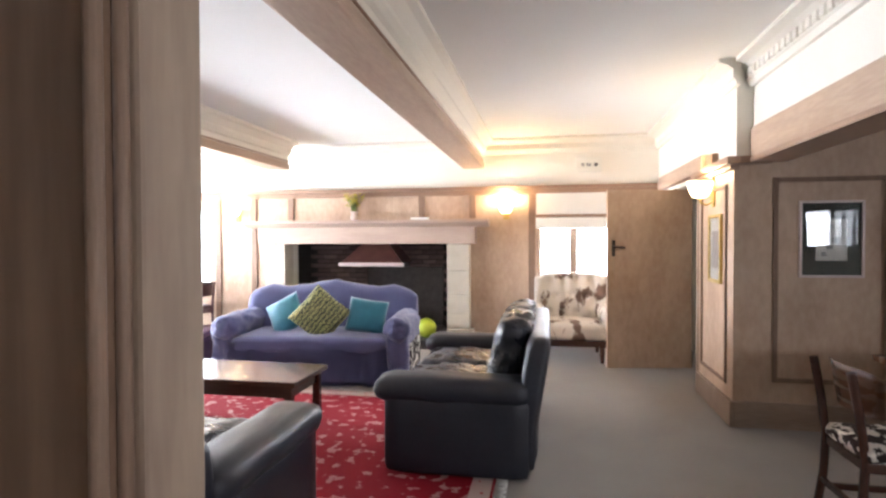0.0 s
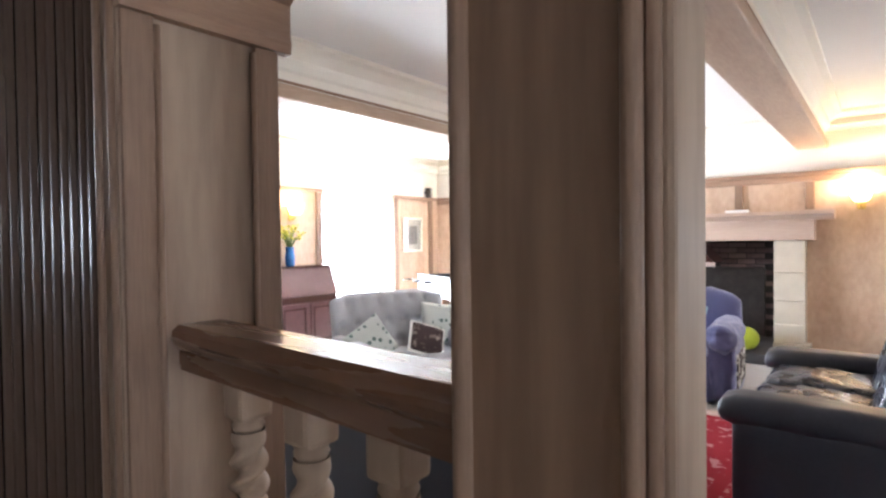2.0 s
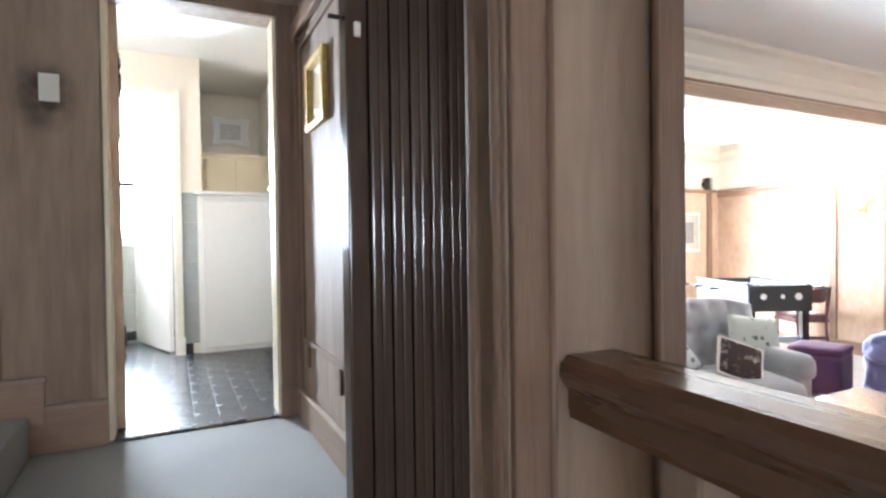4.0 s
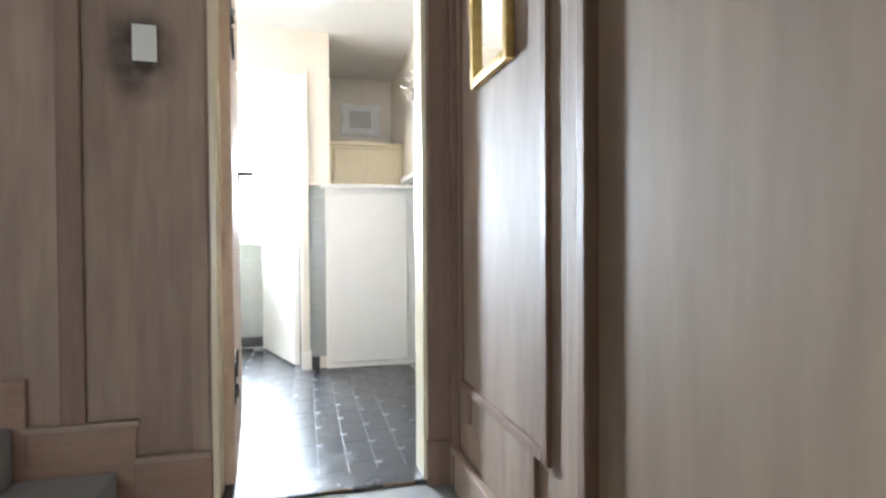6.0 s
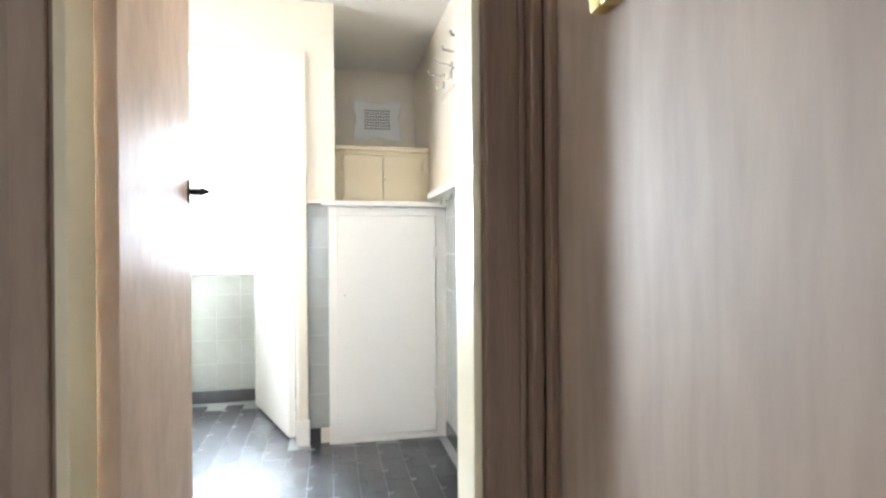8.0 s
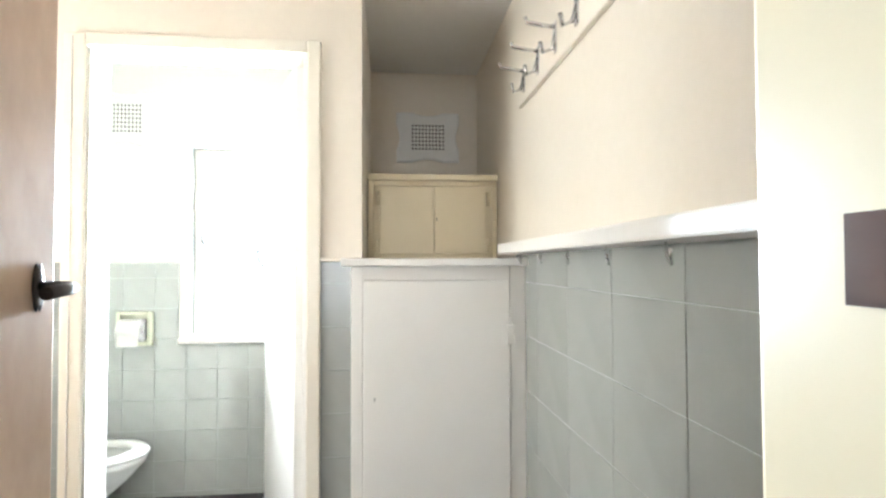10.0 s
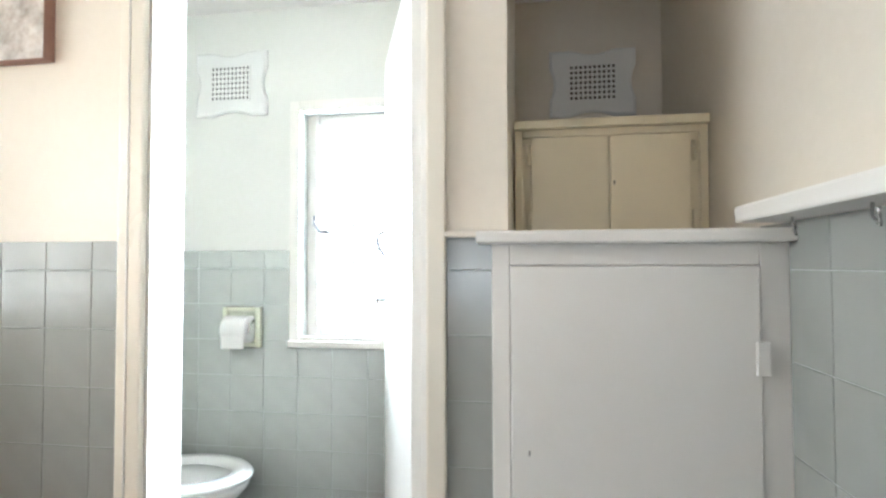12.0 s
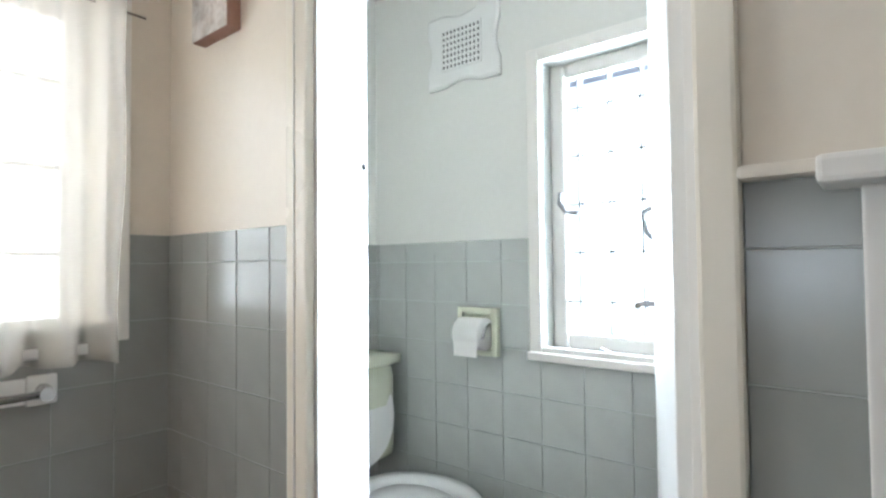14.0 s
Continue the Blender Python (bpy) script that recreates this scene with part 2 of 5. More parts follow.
def patterned(name, ground, figure, kind, scale, lo, hi, rough=0.85, detail=3):
    """Cloth with woven or printed figures on a ground colour."""
    m = bpy.data.materials.new(name)
    m.use_nodes = True
    n, l = m.node_tree.nodes, m.node_tree.links
    b, tc, mp = n["Principled BSDF"], n.new("ShaderNodeTexCoord"), n.new("ShaderNodeMapping")
    mp.inputs["Scale"].default_value = scale
    l.new(tc.outputs["Object"], mp.inputs[0])
    if kind == "wave":
        t = n.new("ShaderNodeTexWave")
        t.inputs["Scale"].default_value, t.inputs["Distortion"].default_value = 1.0, 7
        t.inputs["Detail Scale"].default_value = 3.2
        src = t.outputs[1]
    elif kind == "cell":
        t = n.new("ShaderNodeTexVoronoi")
        t.inputs["Scale"].default_value = 1.0
        src = t.outputs[0]
    else:
        t = n.new("ShaderNodeTexNoise")
        t.inputs["Scale"].default_value, t.inputs["Detail"].default_value = 1.0, detail
        src = t.outputs[0]
    l.new(mp.outputs[0], t.inputs[0])
    r = n.new("ShaderNodeValToRGB")
    r.color_ramp.elements[0].position, r.color_ramp.elements[1].position = lo, hi
    r.color_ramp.elements[0].color, r.color_ramp.elements[1].color = (*ground, 1), (*figure, 1)
    l.new(src, r.inputs[0])
    l.new(r.outputs[0], b.inputs["Base Color"])
    b.inputs["Roughness"].default_value = rough
    b.inputs["Specular IOR Level"].default_value = 0.2
    weave = n.new("ShaderNodeTexNoise")
    weave.inputs["Scale"].default_value = 220
    l.new(tc.outputs["Object"], weave.inputs[0])
    bp = n.new("ShaderNodeBump")
    bp.inputs["Strength"].default_value, bp.inputs["Distance"].default_value = 0.3, 0.005
    l.new(weave.outputs[0], bp.inputs["Height"])
    l.new(bp.outputs[0], b.inputs["Normal"])
    return m


rug_mat = patterned("red_floral_rug", (0.235, 0.003, 0.012), (0.42, 0.20, 0.19), "noise", (12, 12, 12), 0.575, 0.61, detail=8)
rug_border = patterned("red_rug_border", (0.36, 0.015, 0.03), (0.48, 0.36, 0.32), "cell", (14, 14, 14), 0.16, 0.1)
zigzag = patterned("olive_zigzag_weave", (0.36, 0.36, 0.16), (0.075, 0.085, 0.06), "wave", (7, 7, 22), 0.42, 0.5)
cowhide = patterned("brown_and_white_cowhide", (0.60, 0.54, 0.46), (0.15, 0.095, 0.07), "noise", (6, 6, 3.4), 0.54, 0.6)
cow_dark = patterned("black_and_white_cowhide", (0.66, 0.62, 0.56), (0.03, 0.02, 0.018), "noise", (16, 16, 16), 0.47, 0.5)
leaf_print = patterned("leaf_printed_cotton", (0.12, 0.16, 0.15), (0.50, 0.53, 0.50), "cell", (16, 16, 16), 0.26, 0.34)
photo_print = patterned("dark_photo_print", (0.06, 0.04, 0.04), (0.40, 0.34, 0.30), "noise", (16, 16, 16), 0.55, 0.7)


def glass(name, rough=0.0):
    m = bpy.data.materials.new(name)
    m.use_nodes = True
    b = m.node_tree.nodes["Principled BSDF"]
    b.inputs["Transmission Weight"].default_value, b.inputs["Roughness"].default_value = 1.0, rough
    b.inputs["IOR"].default_value = 1.45
    return m


clear = glass("window_glass")
mirror = material("silvered_mirror", (0.85, 0.85, 0.85), (0.87, 0.87, 0.87), 0.02, (2, 2, 2), 0, 60, metal=1.0)
sheer = bpy.data.materials.new("sheer_voile")
sheer.use_nodes = True
_n, _l = sheer.node_tree.nodes, sheer.node_tree.links
_t, _d, _a, _x, _y = (_n.new(k) for k in ("ShaderNodeBsdfTransparent", "ShaderNodeBsdfDiffuse", "ShaderNodeBsdfTranslucent", "ShaderNodeMixShader", "ShaderNodeMixShader"))
_d.inputs[0].default_value, _a.inputs[0].default_value = (0.84, 0.81, 0.74, 1), (0.88, 0.84, 0.76, 1)
_x.inputs[0].default_value, _y.inputs[0].default_value = 0.68, 0.48
_l.new(_d.outputs[0], _x.inputs[1])
_l.new(_a.outputs[0], _x.inputs[2])
_l.new(_t.outputs[0], _y.inputs[1])
_l.new(_x.outputs[0], _y.inputs[2])
_l.new(_y.outputs[0], _n["Material Output"].inputs[0])
shade_glow = bpy.data.materials.new("lit_glass_shade")
shade_glow.use_nodes = True
_b = shade_glow.node_tree.nodes["Principled BSDF"]
_b.inputs["Base Color"].default_value, _b.inputs["Emission Color"].default_value = (0.9, 0.8, 0.6, 1), (1.0, 0.72, 0.36, 1)
_b.inputs["Emission Strength"].default_value = 7.0

# ---------- mesh helpers ----------


def box(bm, x0, y0, z0, x1, y1, z1, bev=0.0):
    r = bmesh.ops.create_cube(bm, size=1.0)
    m = Matrix.Translation(((x0 + x1) / 2, (y0 + y1) / 2, (z0 + z1) / 2)) @ Matrix.Diagonal((abs(x1 - x0), abs(y1 - y0), abs(z1 - z0), 1))
    bmesh.ops.transform(bm, matrix=m, verts=r["verts"])
    if bev:
        es = list({e for v in r["verts"] for e in v.link_edges})
        bmesh.ops.bevel(bm, geom=es, offset=bev, segments=2, affect="EDGES", profile=0.6)
    return bm


def boxes(*rows, bev=0.0):
    bm = bmesh.new()
    for r in rows:
        box(bm, *r, bev=bev)
    return bm


def lathe(profile, seg=24, cx=0.0, cy=0.0):
    """A turned solid from (radius, height) pairs."""
    bm = bmesh.new()
    rings = [[bm.verts.new((cx + r * math.cos(2 * math.pi * k / seg), cy + r * math.sin(2 * math.pi * k / seg), z)) for k in range(seg)] for r, z in profile]
    for a, b in zip(rings, rings[1:]):
        for k in range(seg):
            bm.faces.new((a[k], a[(k + 1) % seg], b[(k + 1) % seg], b[k])).smooth = True
    bm.faces.new(list(reversed(rings[0])))
    bm.faces.new(rings[-1])
    return bm


def tube(points, r, seg=8, bm=None):
    """A round bar along a line of points."""
    bm = bm or bmesh.new()
    pts, rings = [Vector(p) for p in points], []
    for i, p in enumerate(pts):
        d = (pts[min(i + 1, len(pts) - 1)] - pts[max(i - 1, 0)]).normalized()
        side = d.cross(Vector((0.31, 0.2, 0.93))).normalized()
        up = side.cross(d)
        rings.append([bm.verts.new(p + r * (side * math.cos(2 * math.pi * k / seg) + up * math.sin(2 * math.pi * k / seg))) for k in range(seg)])
    for a, b in zip(rings, rings[1:]):
        for k in range(seg):
            bm.faces.new((a[k], a[(k + 1) % seg], b[(k + 1) % seg], b[k])).smooth = True
    bm.faces.new(list(reversed(rings[0])))
    bm.faces.new(rings[-1])
    bmesh.ops.recalc_face_normals(bm, faces=bm.faces)
    return bm


def soft(sx, sy, sz, r, cx=0.0, cy=0.0, cz=0.0, cuts=9, lump=0.0, freq=5.0, crown=0.0, bm=None, seed=0.0):
    """An upholstered block: rounded all over, with folds and a crowned top."""
    b = bmesh.new()
    bmesh.ops.create_cube(b, size=1.0)
    bmesh.ops.subdivide_edges(b, edges=b.edges, cuts=cuts, use_grid_fill=True)
    half = Vector((sx / 2, sy / 2, sz / 2))
    for v in b.verts:
        p = Vector((v.co.x * sx, v.co.y * sy, v.co.z * sz))
        q = Vector([max(-(h - r), min(h - r, c)) for c, h in zip(p, half)])
        d = p - q
        p = q + d.normalized() * r if d.length > 1e-6 else p
        if crown and p.z > 0:
            p.z += crown * (1 - (2 * p.x / sx) ** 2) * (1 - (2 * p.y / sy) ** 2)
        if lump:
            w = Vector((p.x + cx + seed, p.y + cy, p.z + cz)) * freq
            p += p.normalized() * lump * (noise.noise(w) + 0.5 * noise.noise(w * 2.3))
        v.co = p + Vector((cx, cy, cz))
    for f in b.faces:
        f.smooth = True
    if bm is None:
        return b
    me = bpy.data.meshes.new("tmp")
    b.to_mesh(me)
    bm.from_mesh(me)
    bpy.data.meshes.remove(me)
    b.free()
    return bm


def pillow(w, h, d, seed=0.0):
    """A square cushion standing in the xz plane, thick in the middle with pointed corners."""
    bm = bmesh.new()
    n = 14
    for s in (-1, 1):
        g = [[None] * (n + 1) for _ in range(n + 1)]
        for i in range(n + 1):
            for j in range(n + 1):
                u, v = 2 * i / n - 1, 2 * j / n - 1
                k = max(0.0, (1 - u * u) * (1 - v * v)) ** 0.42
                pin = 1 - 0.10 * (1 - abs(u * v)) * (abs(u) ** 6 + abs(v) ** 6) / 2
                g[i][j] = bm.verts.new((u * w / 2 * pin, s * d / 2 * k * (1 + 0.12 * noise.noise(Vector((u * 2 + seed, v * 2, s)))), v * h / 2 * pin))
        for i in range(n):
            for j in range(n):
                q = (g[i][j], g[i + 1][j], g[i + 1][j + 1], g[i][j + 1])
                bm.faces.new(q if s < 0 else tuple(reversed(q))).smooth = True
    bmesh.ops.remove_doubles(bm, verts=bm.verts, dist=1e-4)
    return bm


def mesh_of(name, bm, mat):
    me = bpy.data.meshes.new(name)
    bm.to_mesh(me)
    bm.free()
    if mat:
        me.materials.append(mat)
    return me


def part(name, bm, mat, parent, label=""):
    ob = new(name, mesh_of(name, bm, mat))
    ob.parent = parent
    return tagged(ob, label)


def thing(name, label, category, m=None, group=""):
    ob = new(name)
    ob.empty_display_size = 0.1
    if m is not None:
        ob.matrix_world = m
    return tagged(ob, label, category, group)


def solid(name, bm, mat, label, category, m=None, group=""):
    ob = new(name, mesh_of(name, bm, mat))
    if m is not None:
        ob.matrix_world = m
    return tagged(ob, label, category, group)


def structure(name, bm, mat, label="", category=""):
    return tagged(new(name, mesh_of(name, bm, mat)), label, category, kind="structure")


def holed(axis, a, b, u0, u1, z0, z1, holes):
    """A wall across the axis from a to b, from u0 to u1 along it, with holes (u0, u1, z0, z1) through it."""
    bm = bmesh.new()

    def put(p, q, r, s):
        if q - p > 1e-4 and s - r > 1e-4:
            box(bm, *((a, p, r, b, q, s) if axis == "x" else (p, a, r, q, b, s)))
    at = u0
    for h0, h1, g0, g1 in sorted(holes):
        put(at, h0, z0, z1)
        put(h0, h1, z0, g0)
        put(h0, h1, g1, z1)
        at = h1
    put(at, u1, z0, z1)
    return bm


def sweep(profile, p0, p1, out, up=(0, 0, 1)):
    """A moulding: a profile of (out, up) pairs carried from p0 to p1."""
    bm = bmesh.new()
    o, w = Vector(out), Vector(up)
    a = [bm.verts.new(Vector(p0) + o * x + w * y) for x, y in profile]
    b = [bm.verts.new(Vector(p1) + o * x + w * y) for x, y in profile]
    k = len(profile)
    for i in range(k):
        bm.faces.new((a[i], a[(i + 1) % k], b[(i + 1) % k], b[i]))
    bm.faces.new(list(reversed(a)))
    bm.faces.new(b)
    bmesh.ops.recalc_face_normals(bm, faces=bm.faces)
    return bm


def ring(axis, at, u0, u1, z0, z1, w, d):
    """A rectangular frame of four bars round an opening, across the axis, from at to at + d."""
    a, b = min(at, at + d), max(at, at + d)
    rows = [(u0, u0 + w, z0, z1), (u1 - w, u1, z0, z1), (u0 + w, u1 - w, z0, z0 + w), (u0 + w, u1 - w, z1 - w, z1)]
    bm = bmesh.new()
    for p, q, r, s in rows:
        box(bm, *((a, p, r, b, q, s) if axis == "x" else (p, a, r, q, b, s)), bev=min(w, d if d > 0 else -d) * 0.25)
    return bm

# ---------- structure ----------
CEIL, LAND, BATH, NY, DADO = 2.84, 0.62, 0.63, 7.6, 1.875
structure("ground", boxes((-300, -300, -0.5, 300, 300, -0.35)), grass_mat, "lawn round the house", "lawn")
structure("floor", boxes((-6.6, -2.4, -0.2, 4.6, NY, 0.0)), carpet, "grey-beige fitted carpet of the living room", "carpet")
structure("landing_floor", boxes((-3.72, -0.5, 0.0, -2.62, 0.6, LAND), bev=0.01), carpet_blue, "blue-grey carpeted landing before the washroom", "landing")
for k in range(3):
    structure("stair_step", boxes((-2.62 + 0.29 * k, -0.5, 0.0, -2.33 + 0.29 * k, 0.6, 0.465 - 0.155 * k), bev=0.012), carpet_blue, "carpeted step up to the landing", "step")
for k in range(5):
    structure("stair_step", boxes((-3.70, -0.78 - 0.28 * k, 0.0, -2.62, -0.5 - 0.28 * k, LAND + 0.165 * (k + 1)), bev=0.02), carpet_blue, "grey carpeted step of the upper stair flight", "step")
structure("ceiling", boxes((-6.6, 0.97, CEIL, 1.62, NY, CEIL + 0.2), (-3.72, -2.4, CEIL + 0.1, 4.6, 0.97, CEIL + 0.3)), white_ceiling, "white painted ceiling")
structure("ceiling_recess", boxes((1.62, 0.97, 2.34, 4.6, 4.6, 2.5)), white_ceiling, "low white ceiling of the dining recess")
structure("ceiling_washroom", boxes((-7.0, -1.9, 2.92, -3.86, 0.97, 3.1)), white_ceiling, "white ceiling of the washroom")

structure("wall_north", holed("y", NY, NY + 0.3, -6.6, 4.6, 0, CEIL + 0.2, [(-5.76, -5.10, 0.75, 1.98), (-3.8, -1.36, 0, 1.405), (-0.13, 0.85, 0.92, 1.72)]), cream, "cream plastered wall of the fireplace")
structure("wall_west", holed("x", -6.9, -6.6, 0.97, NY, 0, CEIL + 0.2, [(4.98, 6.42, 0.25, 2.1)]), cream, "cream plastered wall with the garden window")
structure("wall_east", holed("x", 1.45, 1.6, 4.6, NY, 0, CEIL + 0.2, [(5.62, 6.55, 0, 2.03)]), cream, "cream plastered wall with a doorway")
structure("wall_room_beyond", boxes((2.6, 4.75, 0, 2.75, NY, 2.6), (1.6, 4.75, 2.5, 2.6, NY, 2.6)), cream, "cream wall of the room beyond the door")
structure("wall_recess", boxes((1.6, 4.6, 0, 4.6, 4.75, CEIL + 0.2)), pale_v, "limed wood panelling of the dining recess")
structure("wall_recess_east", holed("x", 4.6, 4.8, -2.4, NY, 0, CEIL + 0.3, [(-1.75, -0.1, 1.30, 1.95)]), wood_v, "limed wood panelled wall")
# The opening serves the unseen stair window that is added for hall light.
structure("wall_south", holed("y", -2.6, -2.4, -3.86, 4.6, 0, CEIL + 0.3, [(-3.62, -3.2, 1.72, 2.75)]), cream, "cream wall behind with an opening for the added stair window")
structure("wall_header", boxes((1.57, 0.97, 2.32, 1.74, 4.6, CEIL + 0.2), (1.57, -2.4, 2.32, 1.74, 0.97, CEIL + 0.3)), cream, "cream plaster above the recess beam")
structure("wall_living_south", boxes((-6.9, 0.85, 0, -1.92, 0.97, CEIL + 0.3)), cream, "cream wall between hall and living room")
structure("wall_hall_panelling", boxes((-3.72, 0.6, 0, -1.92, 0.85, CEIL + 0.3)), wood_v, "limed wood panelling along the hall")
structure("wall_hall_west", holed("x", -3.86, -3.72, -2.4, 0.85, 0, CEIL + 0.3, [(-0.225, 0.505, BATH, 2.575)]), hall_wood, "limed wood wall with the washroom doorway")
structure("wall_washroom_west", boxes((-5.75, -1.6, 0, -5.61, -0.69, 2.92), (-5.75, -0.69, 2.61, -5.61, 0.06, 2.92), (-5.75, 0.06, 0, -5.61, 0.25, 2.92)), bath_cream, "cream painted wall with the toilet doorway")
structure("wall_niche_side", boxes((-6.64, 0.05, 0, -5.75, 0.25, 2.92)), bath_cream, "cream side wall of the cupboard niche")
structure("wall_washroom_north", boxes((-6.64, 0.838, 0, -3.86, 0.85, 2.92)), bath_cream, "cream painted wall with coat hooks")
structure("wall_washroom_south", holed("y", -1.56, -1.322, -5.61, -3.86, 0, 2.92, [(-5.44, -4.4, 1.6, 2.5)]), bath_cream, "cream painted wall with a curtained window")
structure("wall_niche_back", boxes((-6.9, 0.05, 0, -6.64, 0.85, 2.92)), bath_cream, "cream back wall of the niche")
structure("wall_toilet_west", holed("x", -6.75, -6.527, -1.6, 0.05, 0, 2.92, [(-0.66, -0.14, 1.5, 2.47)]), wc_white, "pale grey wall with the toilet window")
structure("wall_toilet_south", boxes((-6.75, -1.65, 0, -5.75, -1.447, 2.92)), wc_white, "pale grey wall behind the cistern")
structure("floor_washroom", boxes((-6.64, -1.45, 0.3, -3.86, 0.84, BATH - 0.0022), (-3.86, -0.225, 0.3, -3.72, 0.505, BATH - 0.007)), slate_joint, "black quarry tile floor", "tiled floor")
structure("threshold", boxes((-3.86, -0.22, BATH - 0.006, -3.725, 0.5, BATH + 0.002), bev=0.001), slate, "black tiled threshold strip", "threshold")

# cornices of the living room: stepped plaster with a dentil row
CORN = [(0, 0), (0.03, 0), (0.045, 0.04), (0.06, 0.05), (0.06, 0.12), (0.10, 0.15), (0.16, 0.17), (0.16, 0.20), (0, 0.20)]


def cornice(p0, p1, out):
    structure("cornice", sweep(CORN, p0, p1, out), cream, "cream moulded plaster cornice", "cornice")


cornice((-6.6, NY, CEIL - 0.2), (1.45, NY, CEIL - 0.2), (0, -1, 0))
cornice((1.45, 4.5, CEIL - 0.2), (1.45, NY, CEIL - 0.2), (-1, 0, 0))
cornice((1.57, 0.97, CEIL - 0.2), (1.57, 4.6, CEIL - 0.2), (-1, 0, 0))
cornice((-6.6, 0.97, CEIL - 0.2), (-6.6, NY, CEIL - 0.2), (1, 0, 0))
dent = tagged(new("dentil_row"), "cream plaster dentils below the ceiling", "dentils", kind="structure")
dmesh = mesh_of("dentil", boxes((1.49, -0.028, CEIL - 0.145, 1.512, 0.028, CEIL - 0.085), bev=0.004), cream)
for k in range(36):
    d = new("dentil", dmesh)
    d.parent, d.location = dent, (0, 1.5 + 0.085 * k, 0)


def beam(x0, x1, y0, y1):
    b = structure("ceiling_beam", boxes((x0, y0, 2.45, x1, y1, 2.53), (x0 + 0.02, y0, 2.53, x1 - 0.02, y1, 2.56), bev=0.012), pale_y, "limed oak ceiling beam with plaster sides", "beam")
    s = part("plaster_side", boxes((x0 + 0.03, y0, 2.56, x1 - 0.03, y1, CEIL)), cream, b, "cream plaster casing")
    for sx, out in ((x0 + 0.03, (-1, 0, 0)), (x1 - 0.03, (1, 0, 0))):
        prof = [(0, 0), (0.03, 0.02), (0.05, 0.06), (0.05, 0.09), (0.11, 0.15), (0.16, 0.17), (0.16, 0.20), (0, 0.20)]
        part("plaster_moulding", sweep(prof, (sx, y0, CEIL - 0.2), (sx, y1, CEIL - 0.2), out), cream, b, "cream stepped moulding")
        part("reed", tube([(sx, y0, 2.575), (sx, y1, 2.575)], 0.012, 6), trim_h, b)


beam(-1.15, -0.85, 0.97, 7.59)
beam(-3.86, -3.555, 0.97, 7.15)
b = structure("recess_beam", boxes((1.54, 0.97, 2.07, 1.78, 4.573, 2.32), bev=0.012), pale_y, "limed oak beam over the dining recess", "beam")
part("lip", boxes((1.52, 0.97, 2.05, 1.80, 4.572, 2.09), bev=0.01), trim_h, b)
part("bracket", sweep([(0, 0), (0.20, 0.20), (0.20, 0.25), (0, 0.25)], (1.50, 5.05, 1.95), (1.40, 5.05, 1.95), (0, 1, 0)), trim_h, b)
structure("door_lintel", boxes((1.36, 5.25, 2.07, 1.449, 7.2, 2.22), bev=0.012), pale_y, "wooden lintel over the doorway", "lintel")

# north wall panelling: stiles, rails and frieze rail
PZ = 2.15
structure("panelling", holed("y", NY - 0.025, NY - 0.002, -6.58, 1.44, 0.0, PZ, [(-5.76, -5.10, 0.75, 1.98), (-3.98, -1.16, 0, 1.405), (-0.13, 0.85, 0.92, 1.72)]), pale_v, "limed wood wall panelling round the fireplace", "panelling")
structure("frieze_rail", boxes((-6.58, NY - 0.075, PZ, 1.44, NY - 0.002, PZ + 0.05), (-6.58, NY - 0.05, PZ - 0.07, 1.44, NY - 0.026, PZ), bev=0.008), trim_h, "limed wood frieze rail", "rail")
for x in (-4.95, -4.35, -3.75, -2.75, -1.75, -1.02, -0.20, 0.92):
    lo = 1.76 if -4.3 < x < -1.0 else 0.0
    structure("panel_stile", boxes((x - 0.045, NY - 0.05, lo, x + 0.045, NY - 0.026, PZ - 0.07), bev=0.007), trim_v, "upright panel stile", "moulding")
structure("baseboard", boxes((-0.98, NY - 0.055, 0, 1.44, NY - 0.026, 0.16), (-6.58, NY - 0.055, 0, -4.2, NY - 0.026, 0.16), bev=0.008), trim_h, "limed wood skirting", "skirting")
# west wall panelling
structure("panelling_west", holed("x", -6.598, -6.575, 0.98, 7.57, 0.0, PZ, [(4.98, 6.42, 0.0, PZ)]), pale_v, "limed wood panelling by the bureau", "panelling")
structure("frieze_rail_west", boxes((-6.598, 0.98, PZ, -6.53, 4.97, PZ + 0.05), (-6.598, 6.43, PZ, -6.53, 7.5, PZ + 0.05), bev=0.008), trim_h, "limed wood frieze rail", "rail")
for y in (3.6, 4.92, 6.48, 7.35):
    structure("panel_stile", boxes((-6.574, y - 0.05, 0, -6.55, y + 0.05, PZ), bev=0.007), trim_v, "upright panel stile", "moulding")
# pier and east wall panelling
structure("panelling_pier", boxes((1.425, 4.597, 0, 1.449, 5.55, 2.04), (1.425, 4.575, 0, 2.0, 4.597, 2.04)), pale_v, "limed wood panelled pier", "panelling")
structure("pier_cap", boxes((1.36, 4.52, 2.04, 1.46, 5.62, 2.10), (1.39, 4.55, 2.0, 1.46, 5.58, 2.04), (1.46, 4.52, 2.04, 1.68, 4.6, 2.10), bev=0.01), trim_h, "moulded wooden cap of the pier", "moulding")
structure("pier_base", boxes((1.395, 4.545, 0, 1.424, 5.55, 0.2), (1.424, 4.545, 0, 4.55, 4.574, 0.2), bev=0.008), wood_x, "wooden skirting of the pier", "skirting")
structure("panel_moulding", ring("y", 4.574, 1.70, 2.50, 0.36, 1.93, 0.035, -0.018), trim_v, "raised panel moulding", "moulding")
structure("panel_moulding", ring("y", 4.574, 2.60, 3.50, 0.36, 1.93, 0.035, -0.018), trim_v, "raised panel moulding", "moulding")
